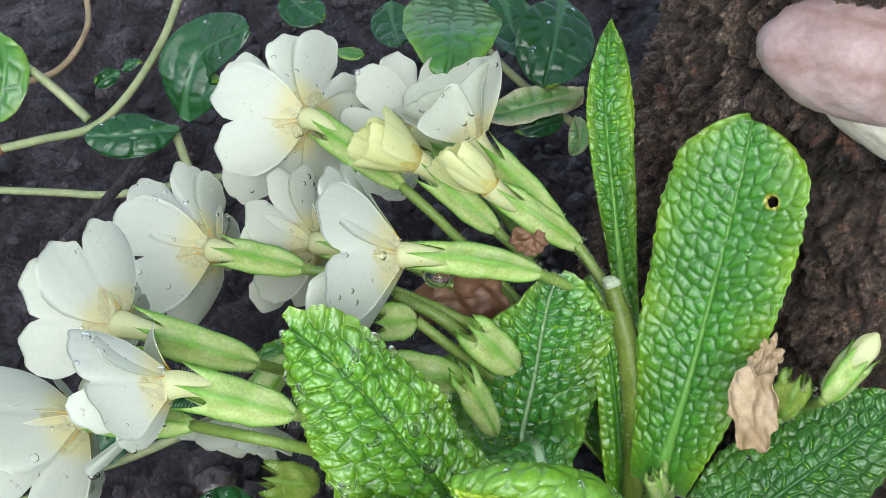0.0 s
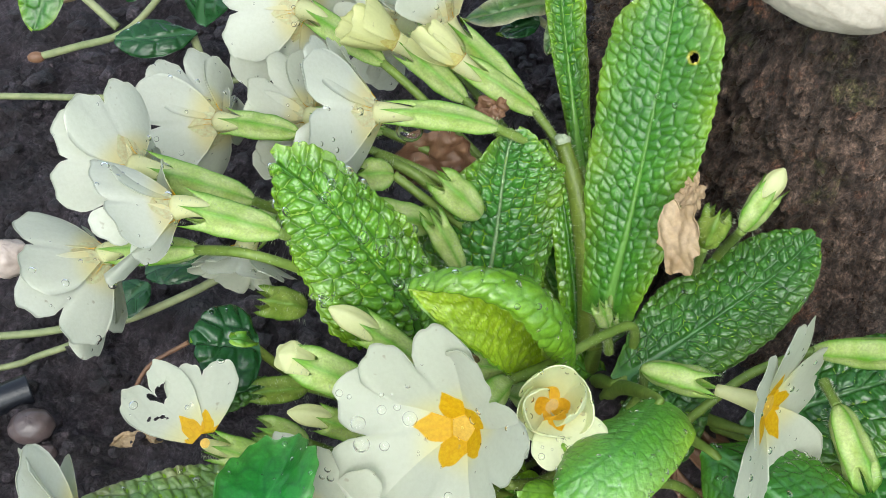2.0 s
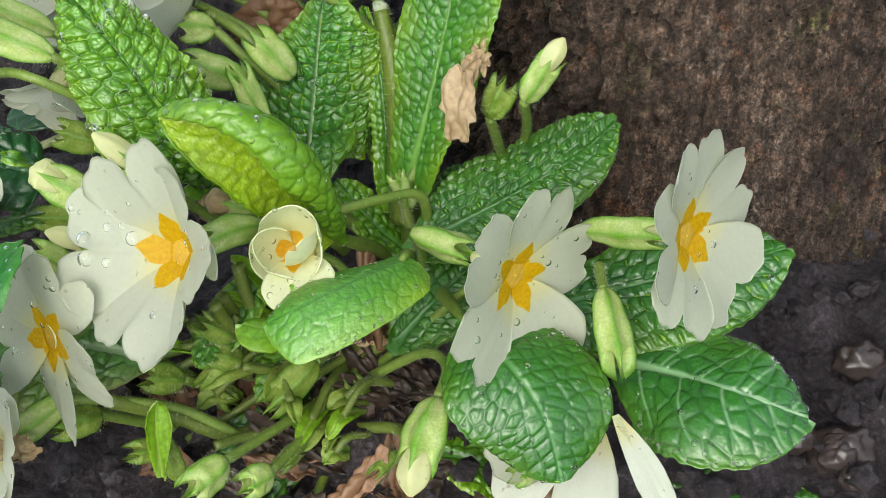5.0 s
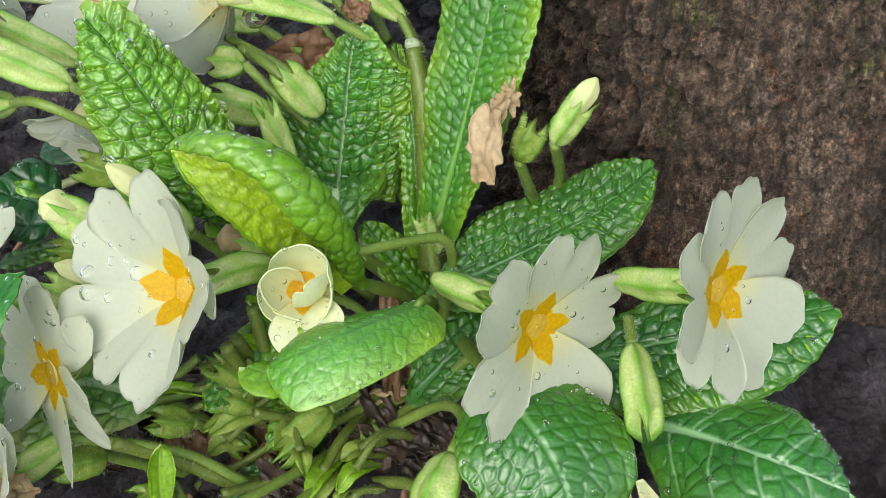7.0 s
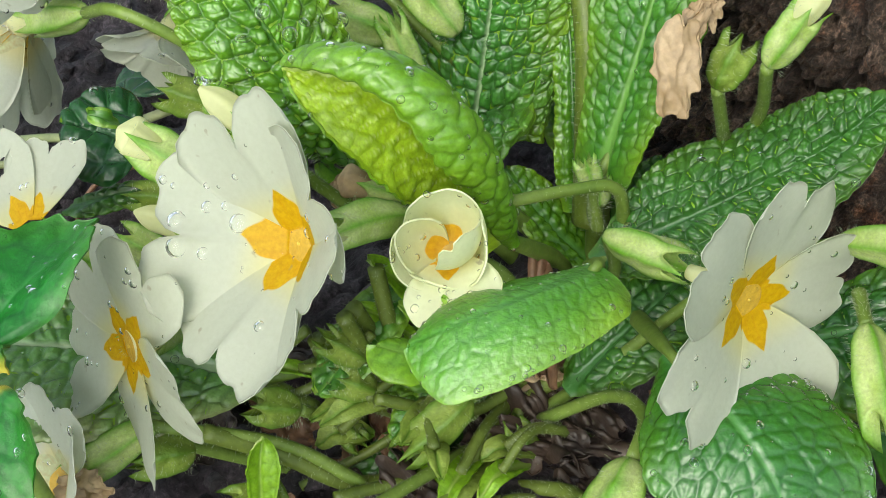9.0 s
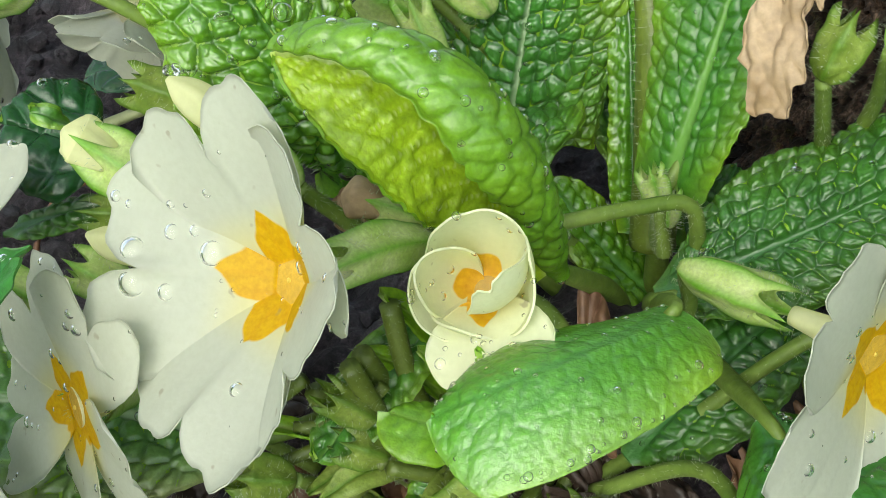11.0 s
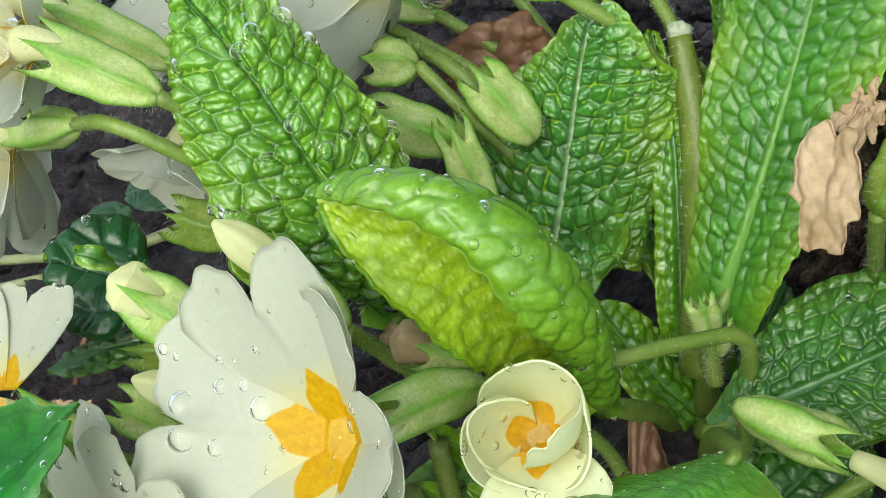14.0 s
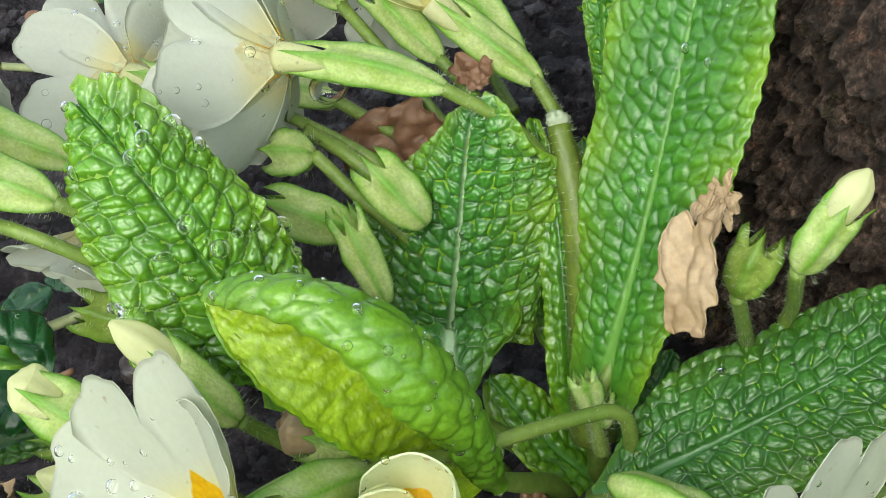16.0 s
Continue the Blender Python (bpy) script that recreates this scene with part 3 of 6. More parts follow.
def petal_mesh(name, centre, axis, roll, angle, radius, width, cup, bend, notch, rng, mats, twist=0.0, throat=0.0016, wrap=0.0, lift=0.0, holes=()):
    """One heart-shaped petal that leaves the throat at the given angle round the axis."""
    e, f, n = frame_of(axis, roll)
    a = math.radians(angle)
    out = math.cos(a) * e + math.sin(a) * f
    side = np.cross(n, out)
    nu, nv = (84, 91) if holes else (30, 33)
    u, v = np.linspace(0, 1, nu), np.linspace(-1, 1, nv)
    prof = np.interp(u, (0, 0.1, 0.25, 0.45, 0.65, 0.82, 0.93, 1), (0.26, 0.42, 0.64, 0.85, 0.96, 1.0, 1.0, 0.97))
    th = np.radians(cup + bend * u + rng.normal(0, 4))
    run = np.r_[0, np.cumsum(np.cos((th[1:] + th[:-1]) / 2)) / (nu - 1)]
    rise = np.r_[0, np.cumsum(np.sin((th[1:] + th[:-1]) / 2)) / (nu - 1)]
    ph = rng.random(4) * 6.28
    g = np.zeros((nu, nv, 3))
    tw = math.radians(twist + rng.normal(0, 2))
    ext = radius - throat
    for i in range(nu):
        for j in range(nv):
            x = prof[i] * width * v[j]
            lobe = (abs(v[j]) - 0.5) / 0.5
            depth = notch if lobe < 0 else 0.28
            back = u[i] ** 1.3 * (depth * (1 - math.sqrt(max(0.0, 1 - lobe * lobe))) + 0.026 * math.sin(6 * v[j] + ph[2]) + 0.018 * math.sin(15 * v[j] + ph[3]) + 0.005 * math.sin(31 * v[j] + ph[1]))
            d = throat + ext * run[i] * (1 - back)
            z = ext * rise[i] * (1 - back * 0.5)
            z += radius * (0.05 * v[j] ** 2 * u[i] * (1 - 0.7 * u[i]) + 0.018 * math.sin(2.6 * v[j] + ph[0]) * u[i] + 0.016 * math.sin(4.5 * v[j] + 3 * u[i] + ph[1]) * u[i] ** 2 + 0.008 * math.sin(9 * v[j] + ph[3]) * u[i] ** 3)
            z += x * math.sin(tw) * u[i]
            z += 0.0010 * v[j] * u[i]
            z += lift * u[i]
            flat = d * out + x * math.cos(tw * u[i]) * side
            if wrap:
                dl = min(1.5, max(-1.5, x / max(d, 0.002)))
                flat = (1 - wrap) * flat + wrap * d * (math.cos(dl) * out + math.sin(dl) * side)
            g[i, j] = np.asarray(centre) + flat + z * n
    nrm = normals_of(g)
    if (nrm[nu // 2, nv // 2] @ n) < 0:
        nrm = -nrm
    uu, vv = np.meshgrid(u, v, indexing="ij")
    tongue = 0.08 + 0.26 * np.clip(1 - np.abs(vv + 0.06) * 1.6, 0, 1) + 0.012 * np.sin(vv * 15 + ph[2])
    eye = np.clip(0.5 + (tongue - uu) / 0.10, 0, 1)
    glow = 0.7 * (1 - soft_step(uu, 0.10, 0.42))
    vein = 0.5 * np.clip(np.cos(vv * 16 + 0.8 * np.sin(uu * 9)) - 0.72, 0, 1) * 2
    me = sheet(name, g, nrm, 0.00012, mats, {"eye": eye, "glow": glow, "vein": vein})
    if holes:
        lost = np.zeros((nu, nv), bool)
        for hu, hv, ru, rv in holes:
            lost |= ((uu - hu) / ru) ** 2 + ((vv - hv) / rv) ** 2 < 1
        flat = lost.ravel()
        gone = [k for k, q in enumerate(me.polygons) if flat[q.vertices[0] % (nu * nv)] and flat[q.vertices[2] % (nu * nv)]]
        bm = bmesh.new()
        bm.from_mesh(me)
        bm.faces.ensure_lookup_table()
        bmesh.ops.delete(bm, geom=[bm.faces[k] for k in gone], context="FACES_ONLY")
        bm.to_mesh(me)
        bm.free()
    return me


def bowl_petal_mesh(name, base, axis, angle, span, wide, deep, top, spiral, rng, mats):
    """A broad petal standing as one side of a bowl, its far edge tucked inside its neighbour."""
    e, f, n = frame_of(axis, 0)
    nu, nv = 30, 37
    ph = rng.random(3) * 6.28
    g = np.zeros((nu, nv, 3))
    for i, u in enumerate(np.linspace(0, 1, nu)):
        for j, v in enumerate(np.linspace(-1, 1, nv)):
            brim = 1 - 0.34 * abs(v) ** 3 - 0.07 * math.exp(-(v / 0.2) ** 2) + 0.035 * math.sin(6 * v + ph[0]) + 0.012 * math.sin(17 * v + ph[1])
            th = math.radians(2 + (top - 2) * u * brim)
            r = (0.0003 + wide * math.sin(th)) * (1 + spiral * v) + 0.0006 * u * u * math.sin(3 * v + ph[1])
            a = math.radians(angle + span * v)
            rise = deep * (1 - math.cos(th)) + 0.0007 * u * u * math.sin(4 * v + ph[2])
            g[i, j] = np.asarray(base) + r * (math.cos(a) * e + math.sin(a) * f) + rise * n
    nrm = normals_of(g)
    if nrm[nu // 2, nv // 2] @ (g[nu // 2, nv // 2] - np.asarray(base) - deep * n) > 0:
        nrm = -nrm
    uu, vv = np.meshgrid(np.linspace(0, 1, nu), np.linspace(-1, 1, nv), indexing="ij")
    eye = np.clip(0.5 + (0.24 + 0.08 * np.cos(vv * 2) - uu) / 0.12, 0, 1)
    vein = 0.4 * np.clip(np.cos(vv * 18 + 0.8 * np.sin(uu * 9)) - 0.72, 0, 1) * 2
    return sheet(name, g, nrm, 0.00022, mats, {"eye": eye, "glow": 0.5 * (1 - soft_step(uu, 0.2, 0.8)), "vein": vein})


def drops_mesh(name, spots, rng):
    """Water drops resting on a surface: rows of place, surface normal and radius."""
    verts, faces = [], []
    for place, normal, r in spots:
        rings, sides = (5, 9) if r < 0.0005 else (8, 16)
        e, f, n = frame_of(normal, rng.random() * 360)
        st = len(verts)
        flat = 0.46 + 0.2 * rng.random()
        for k in range(rings + 1):
            ph = math.pi * k / rings
            for j in range(sides):
                a = 2 * math.pi * j / sides
                verts.append(np.asarray(place) + r * (math.sin(ph) * (math.cos(a) * e + math.sin(a) * f) + (math.cos(ph) * flat + flat * 0.25) * n))
        faces += [(st + k * sides + j, st + k * sides + (j + 1) % sides, st + (k + 1) * sides + (j + 1) % sides, st + (k + 1) * sides + j) for k in range(rings) for j in range(sides)]
    return mesh_of(name, verts, faces, [WATER])


def wet(ob, count, small, large, rng, front=True, name="dew"):
    """Scatters drops over the upper side of a leaf or petal."""
    me = ob.data
    cand = [p for p in me.polygons if p.material_index == (0 if front else 1)]
    spots = []
    area = np.cumsum([p.area for p in cand])
    for _ in range(count):
        p = cand[int(np.searchsorted(area, rng.random() * area[-1]))]
        spots.append((np.array(p.center), np.array(p.normal), small + (large - small) * rng.random() ** 3))
    d = under(name, drops_mesh(name, spots, rng), ob, "clear water drops")
    d["kind"] = "stuff"
    d.matrix_parent_inverse = Matrix.Identity(4)
    return d


# ---- ground ----
def soil_height(X, Y):
    near = np.exp(-((X / 0.5) ** 2 + (Y / 0.5) ** 2))
    rough = 0.006 * field(X, Y, 0.06, 1) + 0.0050 * field(X, Y, 0.018, 2) + 0.0036 * field(X + 0.3 * Y, Y, 0.0075, 3) + 0.0022 * field(X, Y - 0.4 * X, 0.0036, 4) + 0.0010 * field(X, Y, 0.0018, 5)
    return rough * near - 0.002 + 0.012 * np.exp(-(((X - 0.005) / 0.035) ** 2 + ((Y - 0.012) / 0.03) ** 2))


def ground():
    n = 420
    s = np.linspace(-1, 1, n)
    xs = 0.30 * s + 30 * np.abs(s) ** 9 * np.sign(s)
    Y, X = np.meshgrid(xs + 0.06, xs - 0.01, indexing="ij")
    Z = soil_height(X, Y)
    me = mesh_of("ground", np.stack([X, Y, Z], -1).reshape(-1, 3), grid_faces(n, n), [SOIL])
    return tagged(part("ground", me), "dark wet crumbly garden soil", "soil", kind="structure")


ground()


def lump(rng, at, r, flat=0.7, sides=6, rings=4):
    st, verts, faces = 0, [], []
    e = Euler([float(a) for a in rng.random(3) * 6.28]).to_matrix()
    for k in range(rings + 1):
        ph = math.pi * k / rings
        for j in range(sides):
            a = 2 * math.pi * j / sides
            q = Vector((math.sin(ph) * math.cos(a), math.sin(ph) * math.sin(a), math.cos(ph)))
            q *= r * (0.75 + 0.5 * noise.noise(q * 1.3 + Vector(at) * 400))
            q = e @ q
            verts.append((at[0] + q.x, at[1] + q.y, at[2] + q.z * flat))
    faces = [(k * sides + j, k * sides + (j + 1) % sides, (k + 1) * sides + (j + 1) % sides, (k + 1) * sides + j) for k in range(rings) for j in range(sides)]
    return verts, faces


def crumbs():
    rng = np.random.default_rng(3)
    verts, faces = [], []
    for _ in range(8000):
        x, y = rng.uniform(-0.19, 0.14), rng.uniform(-0.08, 0.24)
        r = 0.0004 + 0.0032 * rng.random() ** 3
        v, f = lump(rng, (x, y, 0.3 * r + rng.uniform(-0.003, 0.004)), r, 0.7, 5, 4)
        n = len(verts)
        verts += v
        faces += [tuple(i + n for i in q) for q in f]
    tagged(part("soil_crumbs", mesh_of("soil_crumbs", verts, faces, [SOIL])), "loose dark crumbs of wet soil on the bed", "soil", kind="stuff")


crumbs()


def lobe_mesh(name, at, right, up, out, sizes, mat, band, seed, wave=0.05, nu=48, nv=72):
    """A rounded, uneven fungus lobe round a centre."""
    right, up, out = unit(right), unit(up), unit(out)
    verts, vein = [], []
    for i in range(nu + 1):
        ph = math.pi * i / nu
        for j in range(nv):
            a = 2 * math.pi * j / nv
            q = np.array([math.sin(ph) * math.cos(a), math.sin(ph) * math.sin(a), math.cos(ph)])
            k = 1 + wave * noise.noise((q[0] * 2.5 + seed, q[1] * 2.5, q[2] * 2.5)) + 0.4 * wave * noise.noise((q[0] * 9 + seed, q[1] * 9, q[2] * 9))
            k += 0.005 * math.sin(band * (q[1] + 0.25 * q[0]))
            verts.append(np.asarray(at) + k * (sizes[0] * q[0] * right + sizes[1] * q[1] * up + sizes[2] * q[2] * out))
            vein.append(0.5 * max(0.0, math.sin(band * (q[1] + 0.25 * q[0]) + 1.5 * noise.noise((q[0] * 4, q[1] * 4, seed)))) ** 3)
    faces = [(i * nv + j, i * nv + (j + 1) % nv, (i + 1) * nv + (j + 1) % nv, (i + 1) * nv + j) for i in range(nu) for j in range(nv)]
    return mesh_of(name, verts, faces, [mat], None, {"vein": vein, "crack": [0.0] * len(vein)})


# ---- the tree trunk and its bracket fungus ----
def trunk():
    cx, cy, r0, k = 0.068, 0.0765, 0.0515, 320
    zs = np.r_[np.linspace(-0.02, 0.13, 290), np.linspace(0.134, 0.6, k - 290)]
    rng = np.random.default_rng(11)
    ang = np.radians(np.r_[np.linspace(150, 310, 460, endpoint=False), np.linspace(310, 510, 60, endpoint=False)])
    n = len(ang)
    A, Z = np.meshgrid(ang, zs)
    S = A * r0
    warp = 0.004 * field(S, Z, 0.012, 21)
    d1, d2 = cells((S + warp) * 1.25, (Z + 0.5 * warp) * 0.7, 0.0085, rng)
    gap = soft_step(d2 - d1, 0.02, 0.30)
    f1, f2 = cells((S + warp) * 1.6, Z * 0.45, 0.0028, rng)
    fgap = soft_step(f2 - f1, 0.0, 0.4)
    left = soft_step(np.cos(A - math.radians(185)), 0.35, 0.9)
    flare = 0.010 * np.exp(-np.maximum(Z, 0) / 0.022) * (1 + 0.5 * np.sin(3 * A + 1)) + 0.003 * np.sin(2 * A + 0.5)
    grain = 0.0018 * field(S, Z, 0.016, 22) + 0.0005 * field(S, Z, 0.006, 23) + 0.0005 * field(S, Z, 0.0024, 24) + 0.0008 * field(S, Z, 0.0012, 25) * (1 + 0.6 * left) + 0.0005 * field(S, Z, 0.0007, 26)
    R = r0 + flare + (0.0003 + 0.0016 * left) * gap + (0.0003 + 0.0010 * left) * fgap + grain
    verts = np.stack([cx + R * np.cos(A), cy + R * np.sin(A), Z], -1).reshape(-1, 3)
    faces = [(i * n + j, i * n + (j + 1) % n, (i + 1) * n + (j + 1) % n, (i + 1) * n + j) for i in range(k - 1) for j in range(n)]
    faces.append(tuple((k - 1) * n + j for j in range(n)))
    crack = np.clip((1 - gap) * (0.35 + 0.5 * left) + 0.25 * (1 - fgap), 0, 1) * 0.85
    tree = thing("tree_trunk", (cx, cy, 0.0), "weathered brown tree trunk with rough bark and green algae", "tree")
    for k in range(150):
        a = math.radians(rng.uniform(165, 232))
        z = rng.uniform(0.012, 0.125)
        tall, wide, deep = rng.uniform(0.0022, 0.0060), rng.uniform(0.0005, 0.0012), rng.uniform(0.0005, 0.0011)
        out = np.array([math.cos(a), math.sin(a), 0.0])
        at = np.array([cx, cy, z]) + out * (r0 + 0.0018)
        side = np.cross((0, 0, 1), out) + np.array([0, 0, rng.uniform(-0.3, 0.3)])
        plate = lobe_mesh("bark_plate", at, side, np.cross(out, unit(side)), out, (wide, tall, deep), BARK, 0, float(k), 0.7, 10, 14)
        under("bark_plate", plate, tree)
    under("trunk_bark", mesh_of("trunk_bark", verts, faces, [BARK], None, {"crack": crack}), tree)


trunk()


def bracket_fungus():
    at = (0.0344, 0.0369, 0.0976)
    fungus = thing("bracket_fungus", at, "pinkish brown bracket fungus with a cream underside on the trunk", "fungus")
    under("cap", lobe_mesh("cap", at, (0.982, -0.171, -0.083), (0.183, 0.739, 0.648), (-0.049, -0.651, 0.757), (0.0195, 0.0094, 0.0110), FUNGUS_TOP, 9, 1.0, 0.05), fungus, "pinkish brown cap")
    under("pore_surface", lobe_mesh("pore_surface", (0.0386, 0.0337, 0.0898), (0.891, -0.371, -0.261), (0.451, 0.662, 0.599), (-0.049, -0.651, 0.757), (0.0152, 0.0070, 0.0080), FUNGUS_UNDER, 26, 5.0, 0.05), fungus, "cream pored underside")


bracket_fungus()

# ---- the primrose ----
PLANT = thing("primrose", (0.004, 0.012, 0.0), "pale yellow primrose in flower with wet crinkled green leaves", "plant")
CROWN = np.array([0.005, 0.014, 0.010])
G = np.random.default_rng(21)


def leaf(spine, normal, right, left, drops=0, big=0.0007, label="", petiole=True, margin=0, **kw):
    me = leaf_mesh("leaf", spine, normal, right, left, **kw)
    ob = under("leaf", me, PLANT, label or "crinkled green primrose leaf")
    if petiole:
        b = np.asarray(spine[0], float)
        mid = (b + CROWN) / 2 + np.array([0, 0, -0.002])
        p = tube_mesh("petiole", [CROWN + 0.3 * (b - CROWN) * np.array([1, 1, 0]), mid, b, np.asarray(spine[0], float) * 0.7 + np.asarray(spine[1], float) * 0.3 - unit(normal) * 0.001], (0.0016, 0.0015, 0.0012, 0.0006), STALK)
        o = under("petiole", p, ob, "pale green petiole")
        o.matrix_parent_inverse = Matrix.Identity(4)
    if drops:
        wet(ob, int(drops * 2.5), 0.00018, big, G)
    if margin:
        nu, nv = kw.get("nu", 101), kw.get("nv", 61)
        rows = [(int(G.integers(nu // 3, nu - 2)), int(G.integers(2, 9))) for _ in range(margin)]
        polys = [me.polygons[i * (nv - 1) + (j if G.random() < 0.5 else nv - 2 - j)] for i, j in rows]
        w = under("dew", drops_mesh("dew", [(np.array(q.center), np.array(q.normal), 0.00018 + 0.0003 * G.random() ** 2) for q in polys], G), ob, "fine clear water drops along the edge")
        w["kind"] = "stuff"
        w.matrix_parent_inverse = Matrix.Identity(4)
    return ob


def flower(centre, axis, radius, roll=0, cup=25, bend=-12, petals=(0, 72, 144, 216, 288), wide=0.68, notch=0.20, wrap=0.0, tail=None, calyx=0.0135, girth=0.0031,
           stalk=(), mats=None, green=None, drops=0, twist=0.0, pistil=True, holes=(), label="", sway=(0, 0, 0), sizes=(), cups=(), bare=0.0007, loose=1.0, turn=0.0):
    """A flower in world coordinates: petals round a throat, a calyx behind it and its stalk."""
    c, n = np.asarray(centre, float), unit(axis)
    mats = mats or [PETAL, PETAL_BACK]
    knee = c - n * 0.003
    aim = unit(np.asarray(tail, float) - knee) if tail is not None else -n
    fl = under("flower", tube_mesh("flower", [knee + aim * 0.006, knee + aim * 0.002, c - n * 0.0015, c + n * 0.0001], (0.0010, 0.0013, 0.0017, 0.0021) if len(petals) != 2 else (0.0010, 0.0012, 0.0012, 0.0008), PETAL_YELLOW, 20, 12), PLANT, label or "pale cream primrose flower with a yellow eye")
    fl.data.materials.append(THROAT)
    fl.data.polygons[-1].material_index = 1
    fl.data.polygons[-1].use_smooth = False
    e, f, _ = frame_of(n, roll)
    if len(petals) == 1:
        first = math.degrees(math.atan2(np.dot(petals[0], f), np.dot(petals[0], e)))
        petals = [first + turn + 72 * k for k in range(5)]
    for k, a in enumerate(petals):
        if not isinstance(a, (int, float)):
            a = math.degrees(math.atan2(np.dot(a, f), np.dot(a, e)))
        me = petal_mesh("petal", c, n, roll, a + G.normal(0, 3) * loose, radius * (1 + G.normal(0, 0.05)) * (sizes[k] if sizes else 1), radius * wide * (1 + G.normal(0, 0.05)), cup + G.normal(0, 4) * loose + (cups[k] if cups else 0), bend, notch * (0.7 + 0.6 * G.random()), G, mats, twist, wrap=wrap, lift=0.0005 * k if wrap else 0.0, holes=holes if k == 0 else ())
        p = under("petal", me, fl)
        p.matrix_parent_inverse = Matrix.Identity(4)
        if drops:
            spots = [q for q in me.polygons if q.material_index == 0]
            pick = [spots[int(G.integers(len(spots)))] for _ in range(drops)]
            back = [q for q in me.polygons if q.material_index == 1]
            pick += [back[int(G.integers(len(back)))] for _ in range(drops)]
            w = under("dew", drops_mesh("dew", [(np.array(q.center), np.array(q.normal), 0.0002 + 0.0006 * G.random() ** 3) for q in pick], G), fl, "clear water drops")
            w["kind"] = "stuff"
            w.matrix_parent_inverse = Matrix.Identity(4)
    if pistil:
        o = under("pistil", drops_mesh("pistil", [(c + n * 0.0001, n, 0.00026)], G), fl, "small yellow stigma")
        o.data.materials[0] = STIGMA
        o.matrix_parent_inverse = Matrix.Identity(4)
    if calyx:
        end = np.asarray(tail, float) if tail is not None else c - n * (0.004 + calyx)
        back = unit(end - c)
        mouth = c - n * bare
        o = under("calyx", calyx_mesh("calyx", mouth, end, girth * 0.88, green or CALYX, sway), fl, "ribbed pale green calyx")
        o.matrix_parent_inverse = Matrix.Identity(4)
        pts = [end + back * -0.0005, *stalk]
        if stalk:
            s = under("stalk", tube_mesh("stalk", pts, (0.0009, 0.00085, 0.001), STALK), fl, "slender hairy stalk")
            s.matrix_parent_inverse = Matrix.Identity(4)
            h = under("hairs", hairs_mesh("hairs", pts, (0.0009, 0.001), 240, 0.0006, G), fl)
            h.matrix_parent_inverse = Matrix.Identity(4)
        h = under("hairs", hairs_mesh("hairs", [mouth, (mouth + end) / 2 + np.asarray(sway), end], (girth * 0.7, girth * 0.82, girth * 0.5), 400, 0.0006, G), fl)
        h.matrix_parent_inverse = Matrix.Identity(4)
    return fl


def bud(tip, waist, tail, girth=0.0028, stalk=(), tight=True, green=None, yellow=None, label="", open_end=0.0, flare=1.0):
    """A closed bud: rolled petals from waist to tip, a calyx from tail over the waist, and a stalk."""
    tip, waist, tail = (np.asarray(p, float) for p in (tip, waist, tail))
    ob = under("bud", calyx_mesh("bud", waist + 0.25 * (tip - waist), tail, girth * 0.94, green or CALYX, (0, 0, 0), 0.32, flare if tight else flare * 0.8), PLANT, label or "green primrose bud in its calyx")
    if tight:
        ax = unit(tip - tail)
        root = waist - 0.25 * (waist - tail)
        m = tube_mesh("rolled_petals", [root, waist, waist + 0.5 * (tip - waist), tip], (girth * 0.5, girth * 0.6, girth * 0.66, girth * (0.66 - 0.02 * open_end), girth * (0.50 - 0.04 * open_end), girth * 0.1), yellow or PETAL_YELLOW, 30, 26, 0.10, 0.0)
        o = under("rolled_petals", m, ob, "rolled pale yellow petals")
        o.matrix_parent_inverse = Matrix.Identity(4)
    pts = [tail, *stalk]
    if stalk:
        s = under("stalk", tube_mesh("stalk", pts, (0.0009, 0.0009, 0.001), STALK), ob, "slender hairy stalk")
        s.matrix_parent_inverse = Matrix.Identity(4)
        h = under("hairs", hairs_mesh("hairs", pts, (0.0009, 0.001), 220, 0.0006, G), ob)
        h.matrix_parent_inverse = Matrix.Identity(4)
    h = under("hairs", hairs_mesh("hairs", [waist, tail], (girth * 0.8, girth * 0.8), 220, 0.0008, G), ob)
    h.matrix_parent_inverse = Matrix.Identity(4)
    return ob


def drop_on(owner, point, r, front=True):
    """One large drop on the petal or leaf face nearest to a point."""
    best = None
    for ob in [owner, *owner.children]:
        if ob.type != "MESH" or not (ob.name.startswith("petal") or ob.name.startswith("leaf")):
            continue
        for p in ob.data.polygons:
            if p.material_index == (0 if front else 1):
                d = (p.center - Vector(point)).length
                if best is None or d < best[0]:
                    best = (d, np.array(p.center), np.array(p.normal))
    o = under("water_drop", drops_mesh("water_drop", [(best[1], best[2], r)], G), owner, "large clear water drop")
    o.matrix_parent_inverse = Matrix.Identity(4)


def stalk(points, r=0.001, mat=None, hairy=True, label=""):
    ob = under("stalk", tube_mesh("stalk", points, (r, r), mat or STALK), PLANT, label or "slender green hairy stalk")
    if hairy:
        h = under("hairs", hairs_mesh("hairs", points, (r, r), 240, 0.0006, G), ob)
        h.matrix_parent_inverse = Matrix.Identity(4)
    return ob


